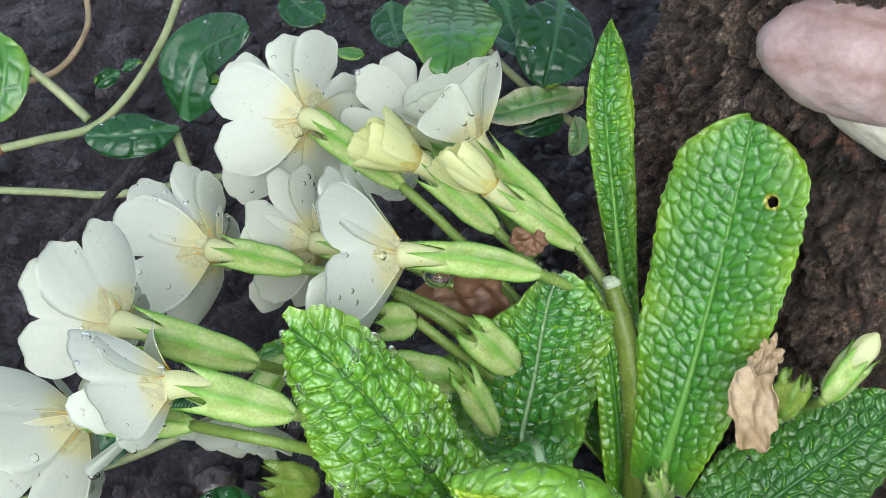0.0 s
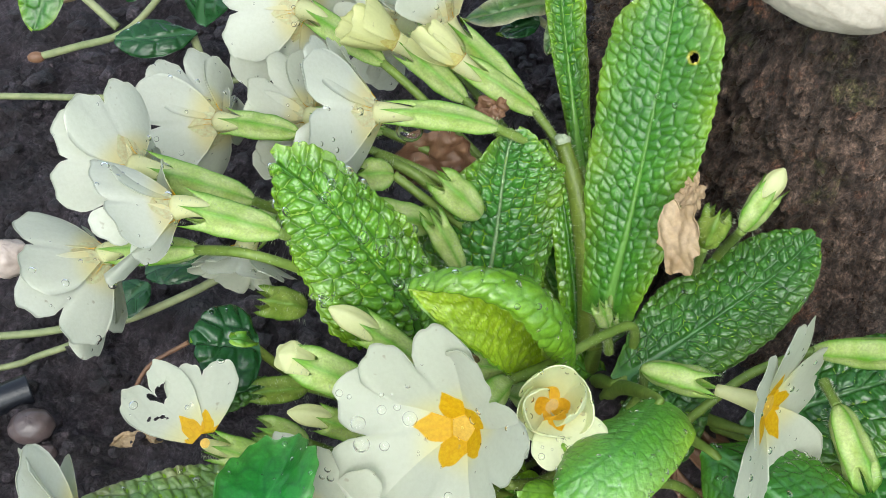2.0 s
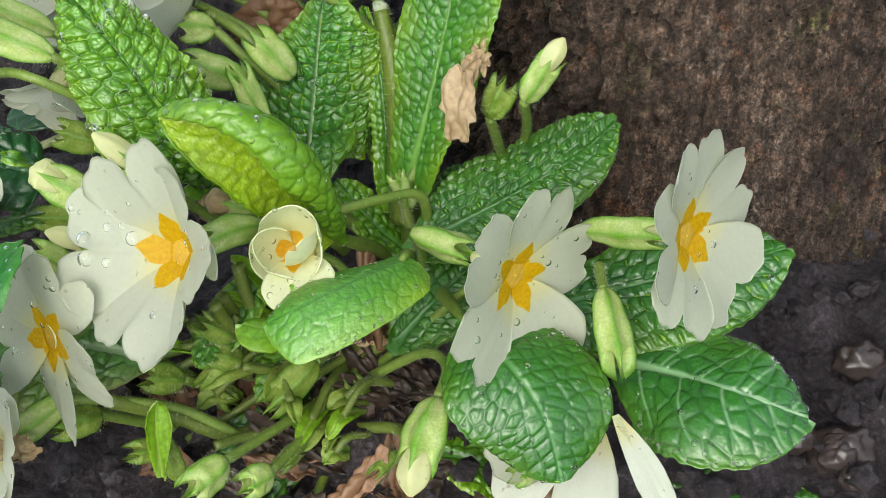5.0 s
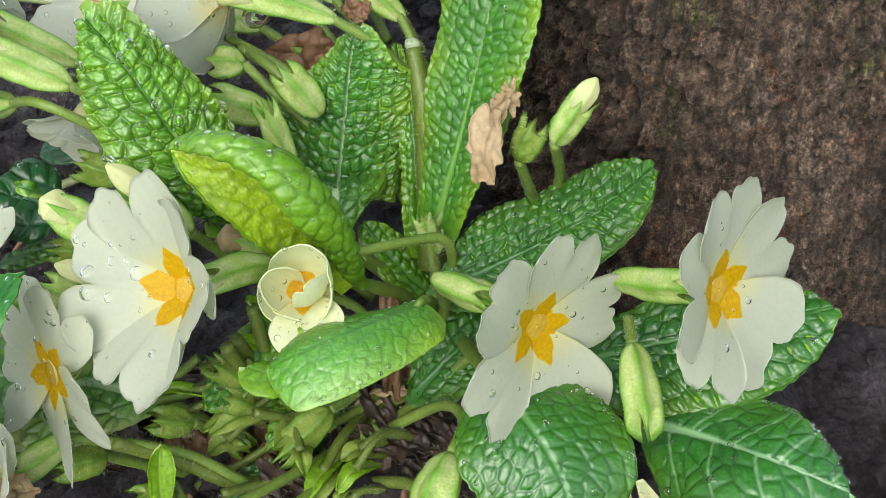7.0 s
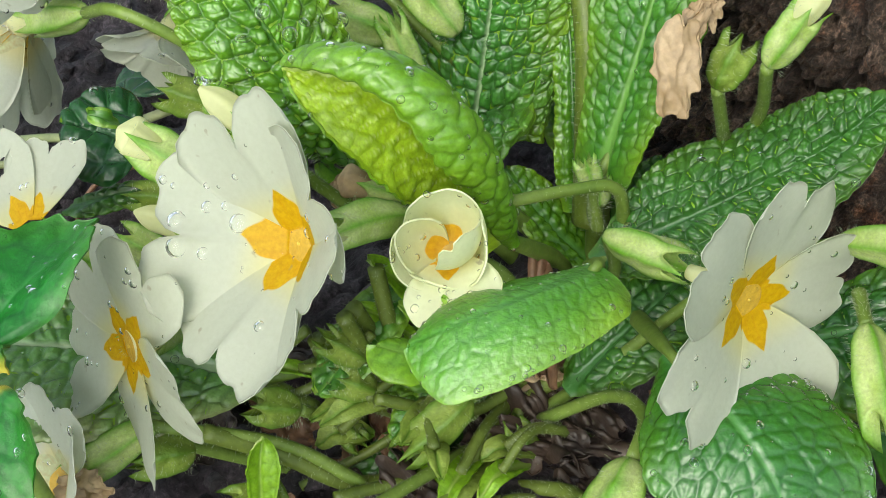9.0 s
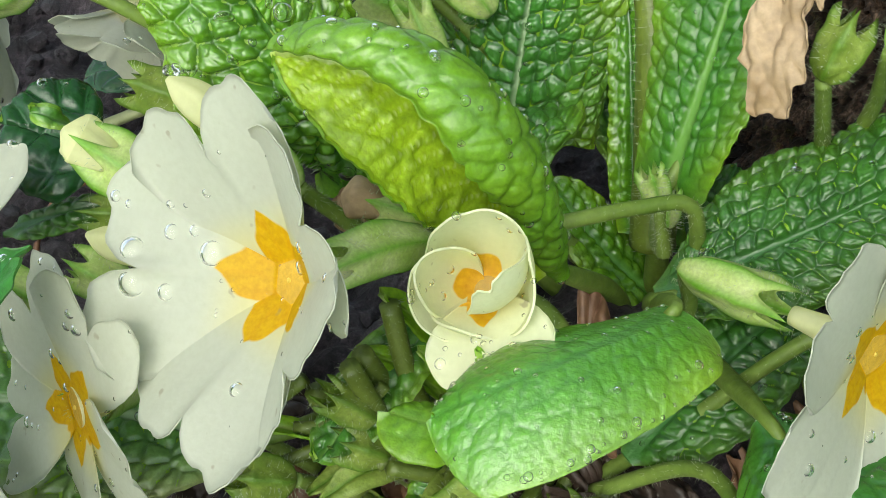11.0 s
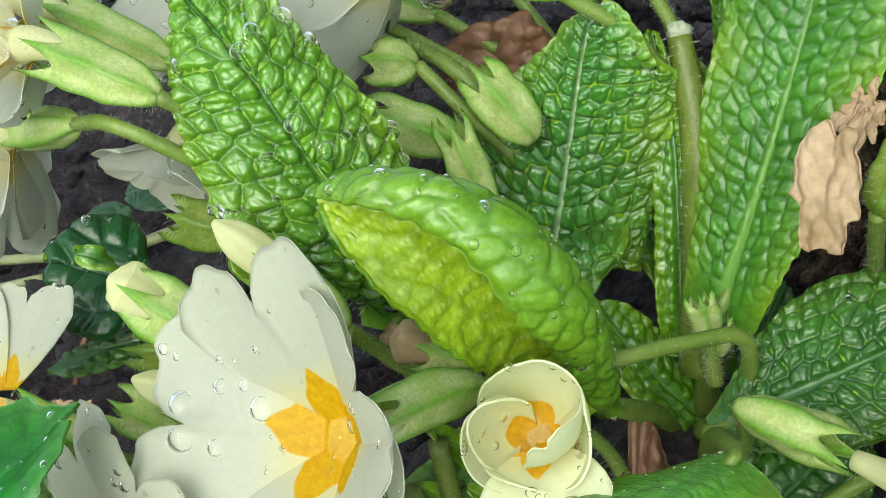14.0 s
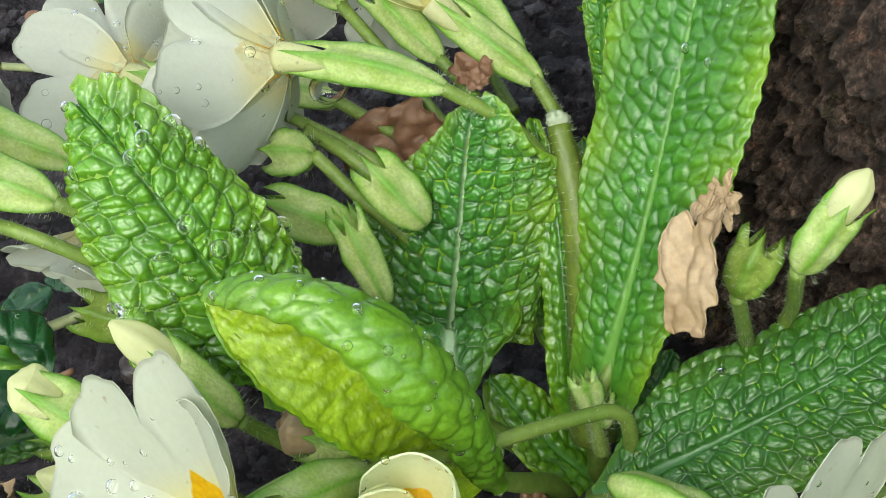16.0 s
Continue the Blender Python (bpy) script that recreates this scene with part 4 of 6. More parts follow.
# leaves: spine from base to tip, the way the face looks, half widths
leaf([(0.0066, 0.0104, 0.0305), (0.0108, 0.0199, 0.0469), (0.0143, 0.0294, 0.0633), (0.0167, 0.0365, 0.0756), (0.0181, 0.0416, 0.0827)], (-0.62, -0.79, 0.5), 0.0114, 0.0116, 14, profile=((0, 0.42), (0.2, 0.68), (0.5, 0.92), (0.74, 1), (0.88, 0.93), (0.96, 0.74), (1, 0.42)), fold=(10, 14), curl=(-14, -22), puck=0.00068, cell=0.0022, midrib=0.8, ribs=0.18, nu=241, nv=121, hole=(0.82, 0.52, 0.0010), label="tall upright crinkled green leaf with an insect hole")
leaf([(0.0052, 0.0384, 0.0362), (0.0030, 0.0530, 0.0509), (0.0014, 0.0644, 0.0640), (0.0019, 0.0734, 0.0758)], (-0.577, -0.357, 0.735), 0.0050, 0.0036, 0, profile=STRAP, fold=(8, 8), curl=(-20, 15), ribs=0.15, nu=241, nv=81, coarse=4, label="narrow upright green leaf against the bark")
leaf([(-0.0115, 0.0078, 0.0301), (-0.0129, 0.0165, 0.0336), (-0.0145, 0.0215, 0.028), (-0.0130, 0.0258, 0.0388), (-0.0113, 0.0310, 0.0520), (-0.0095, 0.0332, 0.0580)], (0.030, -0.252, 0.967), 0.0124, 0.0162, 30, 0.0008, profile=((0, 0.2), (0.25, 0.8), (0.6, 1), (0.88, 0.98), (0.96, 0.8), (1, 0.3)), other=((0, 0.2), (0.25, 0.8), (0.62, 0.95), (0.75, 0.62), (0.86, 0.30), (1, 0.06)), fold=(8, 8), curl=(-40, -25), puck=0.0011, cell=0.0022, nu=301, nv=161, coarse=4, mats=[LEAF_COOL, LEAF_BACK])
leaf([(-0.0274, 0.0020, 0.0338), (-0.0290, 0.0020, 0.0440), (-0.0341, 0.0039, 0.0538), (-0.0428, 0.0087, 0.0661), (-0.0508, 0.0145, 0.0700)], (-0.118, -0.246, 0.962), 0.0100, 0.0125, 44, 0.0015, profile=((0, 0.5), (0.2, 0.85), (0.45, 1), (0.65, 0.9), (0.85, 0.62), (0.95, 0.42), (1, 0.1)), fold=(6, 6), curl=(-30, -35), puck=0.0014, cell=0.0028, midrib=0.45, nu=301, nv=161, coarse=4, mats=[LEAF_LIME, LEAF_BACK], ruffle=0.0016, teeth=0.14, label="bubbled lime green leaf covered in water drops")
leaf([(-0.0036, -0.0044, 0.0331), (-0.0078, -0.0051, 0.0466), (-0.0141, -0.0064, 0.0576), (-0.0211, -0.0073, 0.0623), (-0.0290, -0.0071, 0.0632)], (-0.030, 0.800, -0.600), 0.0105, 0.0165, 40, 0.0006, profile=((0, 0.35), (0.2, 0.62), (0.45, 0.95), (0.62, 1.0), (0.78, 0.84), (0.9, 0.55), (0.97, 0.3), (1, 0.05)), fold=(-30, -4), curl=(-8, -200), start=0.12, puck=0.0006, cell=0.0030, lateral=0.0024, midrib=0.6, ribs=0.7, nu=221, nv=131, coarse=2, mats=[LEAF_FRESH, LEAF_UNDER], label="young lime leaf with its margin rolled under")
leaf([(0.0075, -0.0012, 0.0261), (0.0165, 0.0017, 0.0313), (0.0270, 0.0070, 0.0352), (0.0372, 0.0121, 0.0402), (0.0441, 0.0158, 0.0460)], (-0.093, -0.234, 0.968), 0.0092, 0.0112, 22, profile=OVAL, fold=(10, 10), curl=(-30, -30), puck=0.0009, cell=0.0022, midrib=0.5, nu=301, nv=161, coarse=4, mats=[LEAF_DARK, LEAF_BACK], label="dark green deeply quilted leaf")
leaf([(0.0112, -0.0172, 0.0446), (0.0074, -0.0236, 0.0480), (0.0025, -0.0298, 0.0503), (-0.0030, -0.0337, 0.0498), (-0.0076, -0.0354, 0.0476)], (-0.300, -0.100, 0.950), 0.0088, 0.0092, 24, 0.0005, profile=((0, 0.62), (0.12, 0.9), (0.4, 1.0), (0.7, 1.0), (0.88, 0.92), (0.96, 0.72), (1, 0.2)), fold=(-4, -4), curl=(-44, -42), puck=0.00016, margin=40, cell=0.0023, midrib=0.0, ribs=0.0, nu=201, nv=121, coarse=4, teeth=0.02, mats=[LEAF_GLOSS, LEAF_BACK], label="glossy domed green leaf")
leaf([(0.0203, -0.0192, 0.0323), (0.0290, -0.0294, 0.0343), (0.0358, -0.0370, 0.0302), (0.0392, -0.0432, 0.0218)], (0.065, -0.174, 0.983), 0.0128, 0.0146, 20, profile=OVAL, fold=(-4, -4), curl=(-25, -25), puck=0.00040, cell=0.0026, margin=50, teeth=0.05, nu=201, nv=121, coarse=4, mats=[LEAF_WET, LEAF_BACK], label="round glossy dark green leaf")
leaf([(0.0468, -0.0180, 0.0212), (0.0572, -0.0222, 0.0246), (0.0660, -0.0273, 0.0282), (0.0779, -0.0299, 0.0261)], (0.060, -0.132, 0.989), 0.0150, 0.0115, 26, profile=OVAL, fold=(8, 8), curl=(-35, -30), puck=0.0005, ribs=0.6, lateral=0.008, cell=0.0034, margin=130, nu=201, nv=121, coarse=4, mats=[LEAF_VEINED, LEAF_BACK], label="round glossy dark green leaf with pale veins")
leaf([(0.0310, -0.0075, 0.0190), (0.0400, -0.0066, 0.0235), (0.0489, -0.0055, 0.0269), (0.0613, -0.0038, 0.0304), (0.0748, 0.0009, 0.0324)], (0.065, -0.174, 0.983), 0.0132, 0.0098, 10, profile=OVAL, fold=(6, 6), curl=(-30, -20), puck=0.0009, ribs=0.3, cell=0.0032, nu=201, nv=121, coarse=4, mats=[LEAF_WET, LEAF_BACK], label="dark green leaf close to the trunk")
leaf([(-0.0343, -0.0244, 0.0203), (-0.0524, -0.0272, 0.0260), (-0.0707, -0.0309, 0.0290), (-0.0904, -0.0328, 0.0310)], (0.000, -0.055, 0.999), 0.0135, 0.0150, 30, profile=OVAL, fold=(6, 6), curl=(-20, -20), puck=0.0009, cell=0.0027, nu=241, nv=121, coarse=4, mats=[LEAF_PALE, LEAF_BACK], label="low quilted leaf with a browned edge")
leaf([(-0.0097, 0.0324, 0.0410), (-0.0132, 0.0330, 0.0427), (-0.0163, 0.0337, 0.0444), (-0.0190, 0.0339, 0.0458)], (-0.016, -0.158, 0.987), 0.0028, 0.0034, 0, profile=OVAL, puck=0.0004, nu=50, nv=31, petiole=False)
leaf([(0.0483, -0.0216, -0.0020), (0.0598, -0.0262, -0.0024), (0.0728, -0.0284, -0.0023), (0.0848, -0.0281, -0.0025)], (0.051, -0.064, 0.997), 0.0085, 0.006, 0, profile=OVAL, mats=[LEAF_DARK, LEAF_BACK], curl=(-20, -20), petiole=False)
leaf([(0.0143, -0.0266, 0.0004), (0.0218, -0.0279, 0.0008), (0.0283, -0.0308, -0.0001), (0.0326, -0.0339, -0.0021)], (0.051, -0.064, 0.997), 0.006, 0.006, 0, profile=OVAL, mats=[LEAF_LIME, LEAF_BACK], petiole=False, nu=60, nv=41)
leaf([(-0.0099, -0.0221, 0.0012), (-0.0118, -0.0286, 0.0013), (-0.0135, -0.0357, 0.0008), (-0.0158, -0.0409, -0.0007)], (0.051, -0.064, 0.997), 0.006, 0.005, 0, profile=OVAL, mats=[LEAF_DARK, LEAF_BACK], petiole=False, nu=60, nv=41)

leaf([(0.0063, 0.0135, 0.0177), (0.0038, 0.0236, 0.0250), (0.0014, 0.0365, 0.0321), (-0.0005, 0.0490, 0.0387)], (0.123, -0.430, 0.894), 0.0030, 0.0030, 0, profile=((0, 1), (0.5, 0.9), (1, 0.7)), puck=0.0002, midrib=0.3, mats=[LEAF, LEAF_BACK], petiole=False, nu=80, nv=21, label="broad winged green leaf stalk")
leaf([(0.0097, 0.0120, 0.0066), (0.0024, 0.0117, 0.0146), (-0.0033, 0.0130, 0.0207), (-0.0085, 0.0155, 0.0264)], (0.270, -0.173, 0.947), 0.0060, 0.0050, 0, profile=OVAL, mats=[LEAF_LIME, LEAF_BACK], petiole=False, nu=80, nv=51, label="young lime leaf at the crown")
leaf([(0.0056, 0.0209, 0.0134), (0.0005, 0.0260, 0.0200), (-0.0033, 0.0324, 0.0245), (-0.0058, 0.0388, 0.0284)], (0.294, -0.278, 0.914), 0.0042, 0.0042, 0, profile=STRAP, mats=[LEAF, LEAF_BACK], petiole=False, nu=80, nv=41, label="young green leaf at the crown")
leaf([(0.0089, 0.0155, 0.0158), (0.0116, 0.0219, 0.0177), (0.0138, 0.0281, 0.0198)], (0.294, -0.278, 0.914), 0.0034, 0.0034, 0, profile=OVAL, mats=[LEAF_DARK, LEAF_BACK], petiole=False, nu=60, nv=41, label="young green leaf at the crown")

# the flowers that face away over the soil
flower((-0.0501, 0.0724, 0.0555), (-0.561, 0.647, -0.516), 0.0172, 20, 30, tail=(-0.0336, 0.0550, 0.0557), stalk=[(-0.0282, 0.0503, 0.0531), (-0.0192, 0.0444, 0.0457), (-0.0080, 0.0360, 0.0362)], drops=4, wrap=0.5, wide=0.64, notch=0.36)
flower((-0.0301, 0.0768, 0.0469), (-0.462, 0.767, -0.446), 0.0150, 50, 28, tail=(-0.0191, 0.0651, 0.0451), stalk=[(-0.0102, 0.0510, 0.0412)], drops=2, wrap=0.5, wide=0.64, notch=0.36)
flower((-0.0211, 0.0630, 0.0592), (-0.512, 0.570, 0.643), 0.0138, 10, 58, -8, tail=(-0.0069, 0.0460, 0.0542), stalk=[(-0.0027, 0.0406, 0.0511), (0.0002, 0.0368, 0.0479), (0.0039, 0.0334, 0.0424)], mats=[PETAL, PETAL_BACK], wrap=0.3, drops=3, label="half open cream primrose flower")
flower((-0.0312, 0.0574, 0.0592), (-0.865, 0.188, 0.464), 0.0112, 20, 62, 22, tail=(-0.0181, 0.0468, 0.0531), stalk=[(-0.0123, 0.0430, 0.0487), (-0.0063, 0.0366, 0.0421)], mats=[PETAL_YELLOW, PETAL_YELLOW], wrap=0.55, wide=0.42, notch=0.1, pistil=False, label="opening pale yellow primrose flower")
flower((-0.0192, 0.0510, 0.0594), (-0.727, 0.336, 0.599), 0.0100, 50, 66, 30, tail=(-0.0044, 0.0436, 0.0523), stalk=[(-0.0004, 0.0396, 0.0476)], mats=[PETAL_YELLOW, PETAL_YELLOW], wrap=0.6, wide=0.42, notch=0.1, pistil=False, label="opening pale yellow primrose flower")
flower((-0.0664, 0.0502, 0.0461), (-0.742, 0.517, -0.427), 0.0170, 36, 36, tail=(-0.0503, 0.0420, 0.0502), stalk=[(-0.0404, 0.0402, 0.0490), (-0.0246, 0.0353, 0.0442), (-0.0147, 0.0302, 0.0375)], drops=4, wrap=0.5, wide=0.64, notch=0.36)
flower((-0.0345, 0.0343, 0.0622), (-0.924, 0.248, -0.290), 0.0172, 54, 42, tail=(-0.0130, 0.0310, 0.0609), stalk=[(-0.0053, 0.0319, 0.0543), (0.0011, 0.0313, 0.0449)], drops=5, sway=(0, 0, 0.0008), wrap=0.5, wide=0.64, notch=0.36)
flower((-0.0488, 0.0524, 0.0447), (-0.731, 0.534, -0.425), 0.0140, 10, 34, tail=(-0.0339, 0.0468, 0.0457), stalk=[(-0.0179, 0.0407, 0.0407)], drops=2, wrap=0.5, wide=0.64, notch=0.36)
flower((-0.0668, 0.0066, 0.0684), (-0.972, 0.046, -0.231), 0.0130, 0, 48, -6, tail=(-0.0501, 0.0035, 0.0651), stalk=[(-0.0429, 0.0076, 0.0555), (-0.0290, 0.0116, 0.0408)], drops=6, twist=18, girth=0.0036, wrap=0.5, wide=0.64, notch=0.36)
flower((-0.0761, 0.0214, 0.0633), (-0.795, 0.488, -0.361), 0.0150, 40, 36, petals=(0, 72, 144, 216), tail=(-0.0561, 0.0168, 0.0588), stalk=[(-0.0474, 0.0203, 0.0488)], drops=3, girth=0.0034, wrap=0.5, wide=0.64, notch=0.36)
flower((-0.0847, 0.0170, 0.0451), (-0.795, -0.110, -0.597), 0.0165, 18, 38, tail=(-0.0650, 0.0078, 0.0565), stalk=[(-0.0560, 0.0020, 0.0620), (-0.0470, 0.0030, 0.0560), (-0.0340, 0.0080, 0.0400)], drops=4, wrap=0.5, wide=0.64, notch=0.36)
flower((-0.0590, 0.0170, 0.0460), (-0.354, -0.766, -0.537), 0.0105, 0, 40, tail=(-0.0530, 0.0250, 0.0490), drops=2, wrap=0.5, wide=0.64, notch=0.36)
# the flowers that face the path
F = flower((-0.0215, -0.0285, 0.0552), (-0.500, -0.650, 0.572), 0.0184, 0, 29, -8, petals=((-0.651, 0.756, 0.061),), turn=-36, sizes=(1.0, 1.0, 1.02, 0.90, 0.76), cups=(0, 0, 0, 2, 8), loose=0.2, notch=0.28, tail=(-0.0136, -0.0135, 0.0456), stalk=[(-0.0048, -0.0073, 0.0423), (0.0046, 0.0001, 0.0392), (0.0104, 0.0039, 0.0363), (0.0114, 0.0039, 0.0255)], drops=4, wide=0.54, sway=(0, 0, 0.001))
# the half open flower: petals still standing as a bowl round the orange throat, one fallen open below
CUP = unit((0.02, -0.555, 0.832))
BOWL = np.array([-0.0066, -0.0222, 0.0510]) - 0.0058 * CUP
g = flower(BOWL, CUP, 0.0124, petals=(), tail=(-0.0115, -0.0060, 0.0312), pistil=False, label="half open cream primrose flower with a yellow throat", stalk=[(-0.0044, -0.0035, 0.0243), (0.0014, -0.0061, 0.0132)])
for angle, span, wide, deep, top, spiral in ((196, 66, 0.0056, 0.0054, 88, 0.08), (268, 62, 0.0051, 0.0050, 96, 0.08), (98, 64, 0.0056, 0.0066, 97, 0.08), (4, 62, 0.0057, 0.0076, 90, 0.06), (-28, 66, 0.0035, 0.0068, 134, 0.30), (166, 62, 0.0041, 0.0054, 114, 0.26)):
    p = under("petal", bowl_petal_mesh("petal", BOWL, CUP, angle, span, wide, deep, top, spiral, G, [PETAL_PALE, PETAL_PALE]), g)
    p.matrix_parent_inverse = Matrix.Identity(4)
    wet(p, 7, 0.0002, 0.0006, G)
p = under("petal", petal_mesh("petal", BOWL + CUP * 0.0022, CUP, 0, -72, 0.0104, 0.0066, 34, -24, 0.06, G, [PETAL_PALE, PETAL_PALE], wrap=0.45), g, "speckled cream petal fallen open")
p.matrix_parent_inverse = Matrix.Identity(4)
wet(p, 14, 0.0002, 0.0006, G)
leaf([(-0.0046, -0.0322, 0.0422), (-0.0087, -0.0334, 0.0437), (-0.0124, -0.0334, 0.0443)], (-0.008, -0.001, 1.000), 0.0042, 0.0042, 0, profile=BLUNT, curl=(-40, -40), puck=0.0002, mats=[LEAF_FRESH, LEAF_BACK], petiole=False, nu=40, nv=31, label="small rounded lime leaf")
flower((0.0293, -0.0182, 0.0429), (0.769, -0.605, 0.207), 0.0176, 60, 20, petals=((0.232, 0.566, 0.792),), sizes=(0.86, 0.95, 1.0, 1.0, 0.92), loose=0.5, tail=(0.0105, -0.0067, 0.0385), stalk=[(0.0112, -0.0053, 0.0282), (0.0059, -0.0068, 0.0146)], drops=3, wide=0.42, bare=0.0085, girth=0.0031, notch=0.22)
flower((0.0557, -0.0156, 0.0524), (0.834, -0.427, 0.348), 0.0164, 15, 20, petals=((0.456, 0.890, 0.0),), loose=0.3, tail=(0.0395, -0.0071, 0.0429), stalk=[(0.0301, -0.0072, 0.0370), (0.0215, -0.0102, 0.0305), (0.0113, -0.0133, 0.0187), (0.0001, -0.0152, 0.0056)], drops=2, wide=0.52)
flower((-0.0447, -0.0354, 0.0396), (-0.580, -0.730, 0.350), 0.0164, 40, 10, petals=((0.797, -0.596, 0.100),), loose=0.3, wide=0.48, notch=0.3, tail=(-0.0454, -0.0216, 0.0286), stalk=[(-0.0424, -0.0181, 0.0143), (-0.0328, -0.0160, 0.0023)], drops=4, twist=10)
flower((-0.0627, -0.0236, 0.0452), (-0.193, -0.361, 0.912), 0.0158, 0, 12, -4, petals=((-0.667, 0.565, 0.486), (-0.16, 0.752, 0.640)), tail=(-0.0524, -0.0235, 0.0384), mats=[PETAL, PETAL_BACK], drops=3, wide=0.40, sizes=(1.0, 0.88), pistil=False, holes=((0.68, -0.30, 0.085, 0.26), (0.76, -0.02, 0.095, 0.24), (0.70, -0.10, 0.08, 0.22), (0.56, 0.62, 0.03, 0.10), (0.50, 0.48, 0.025, 0.12), (0.47, 0.32, 0.03, 0.10), (0.42, 0.26, 0.025, 0.06)), stalk=[(-0.0454, -0.0169, 0.0237)], label="damaged cream flower with eaten petals")
flower((-0.0815, -0.0384, 0.0436), (-0.967, 0.101, 0.233), 0.0150, 10, 40, tail=(-0.0695, -0.0352, 0.0410), drops=2)
g = flower((0.0430, -0.0240, 0.0155), (0.02, -0.22, 0.97), 0.0225, 0, 4, petals=((-0.40, -0.92, -0.10), (-0.92, -0.40, -0.05)), sizes=(1.0, 0.9), tail=(0.0400, -0.0130, 0.0100), mats=[PETAL_BACK, PETAL_BACK], pistil=False, drops=3, wide=0.50, notch=0.3, label="white primrose flower lying under the round leaf")
p = under("petal", petal_mesh("petal", (0.0462, -0.0315, 0.0270), (0.05, -0.10, 0.99), 0, -61, 0.0200, 0.0024, -2, -12, 0.10, G, [PETAL_BACK, PETAL_BACK], wrap=0.2), g, "narrow white petal")
p.matrix_parent_inverse = Matrix.Identity(4)
wet(p, 6, 0.0002, 0.0004, G)
flower((-0.0554, -0.0462, 0.0220), (-0.480, -0.560, 0.67), 0.0125, 30, 35, tail=(-0.0454, -0.0365, 0.0240), mats=[PETAL_BACK, PETAL_BACK], drops=2, stalk=[(-0.0306, -0.0317, 0.0161), (-0.0197, -0.0313, 0.0081)])
# the thick common stalk of the flowers that face away, and its joint
SCAPE = plain_plant("scape_olive", (0.10, 0.15, 0.016), (0.18, 0.24, 0.035), 0.4, 140, 0.2)
scape = [(0.0052, 0.0125, 0.0200), (0.0046, 0.0180, 0.0320), (0.0028, 0.0265, 0.0440), (-0.0005, 0.0340, 0.0535)]
o = under("scape", tube_mesh("scape", scape, (0.0029, 0.0027, 0.0022, 0.0014), SCAPE, 14, 40, 0.03, 0.02), PLANT, "thick olive hairy flower stalk")
under("hairs", hairs_mesh("hairs", scape, (0.0030, 0.0027, 0.0018), 700, 0.0007, G), o).matrix_parent_inverse = Matrix.Identity(4)
under("joint", lobe_mesh("joint", (-0.0006, 0.0343, 0.0540), (1, 0, 0), (0, 1, 0), (0, 0, 1), (0.0015, 0.0013, 0.0011), HAIR, 3, 4.0, 0.3, 16, 20), o, "pale downy joint").matrix_parent_inverse = Matrix.Identity(4)
leaf([(0.0030, 0.0140, 0.0200), (0.0014, 0.0205, 0.0320), (-0.0006, 0.0290, 0.0440), (-0.0040, 0.0362, 0.0525)], (-0.25, -0.72, 0.64), 0.0026, 0.0032, 0, profile=((0, 0.8), (0.3, 1.0), (0.7, 0.9), (0.9, 0.6), (1, 0.2)), puck=0.0009, cell=0.0016, midrib=0.0, ruffle=0.0009, teeth=0.14, mats=[LEAF_LIME, LEAF_BACK], petiole=False, nu=101, nv=31, label="crinkled yellow green leaf margin beside the stalk")
# buds and calyces
bud((-0.0225, -0.0130, 0.0502), (-0.0202, -0.0127, 0.0495), (-0.0138, -0.0118, 0.0465), 0.0028, (), yellow=DEAD, open_end=-6, label="spent bud with withered pinkish petals")
bud((-0.0424, -0.0060, 0.0571), (-0.0370, -0.0073, 0.0534), (-0.0285, -0.0100, 0.0473), 0.0031, [(-0.0224, -0.0070, 0.0368)], label="pale yellow pointed bud")
bud((-0.0501, -0.0149, 0.0571), (-0.0485, -0.0147, 0.0556), (-0.0357, -0.0171, 0.0491), 0.0036, [(-0.0283, -0.0148, 0.0380)], open_end=-4)
bud((-0.0498, -0.0182, 0.0454), (-0.0442, -0.0185, 0.0439), (-0.0375, -0.0194, 0.0405), 0.0027, [(-0.0305, -0.0183, 0.0297)], label="small pale yellow bud")
bud((0.0344, 0.0143, 0.0656), (0.0325, 0.0127, 0.0630), (0.0283, 0.0102, 0.0549), 0.0027, [(0.0274, 0.0183, 0.0376), (0.0192, 0.0148, 0.0240)], label="pale yellow bud in a hairy calyx against the bark")
bud((0.0260, 0.0158, 0.0571), (0.0250, 0.0144, 0.0558), (0.0223, 0.0106, 0.0500), 0.0030, [(0.0236, 0.0173, 0.0341)], tight=False, green=CALYX_DEEP)
bud((0.0484, -0.0316, 0.0264), (0.0472, -0.0256, 0.0292), (0.0437, -0.0133, 0.0350), 0.0034, [(0.0427, -0.0078, 0.0346)], tight=False, flare=0.3, label="hanging closed green calyx")
bud((0.0151, -0.0482, 0.0215), (0.0155, -0.0442, 0.0235), (0.0179, -0.0329, 0.0275), 0.0040, [(0.0184, -0.0259, 0.0267), (0.0135, -0.0200, 0.0220), (0.0031, -0.0179, 0.0108)], label="hanging green bud with pale petals")
bud((0.0036, 0.0119, 0.0382), (0.0049, 0.0093, 0.0358), (0.0065, 0.0074, 0.0319), 0.0020, [(0.0073, 0.0063, 0.0255)], tight=False, label="tiny green bud at the crown")
bud((0.0077, 0.0111, 0.0349), (0.0071, 0.0091, 0.0332), (0.0074, 0.0073, 0.0291), 0.0017, (), tight=False)
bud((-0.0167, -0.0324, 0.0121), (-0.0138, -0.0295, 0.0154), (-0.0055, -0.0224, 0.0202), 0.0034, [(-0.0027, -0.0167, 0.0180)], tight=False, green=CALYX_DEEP)
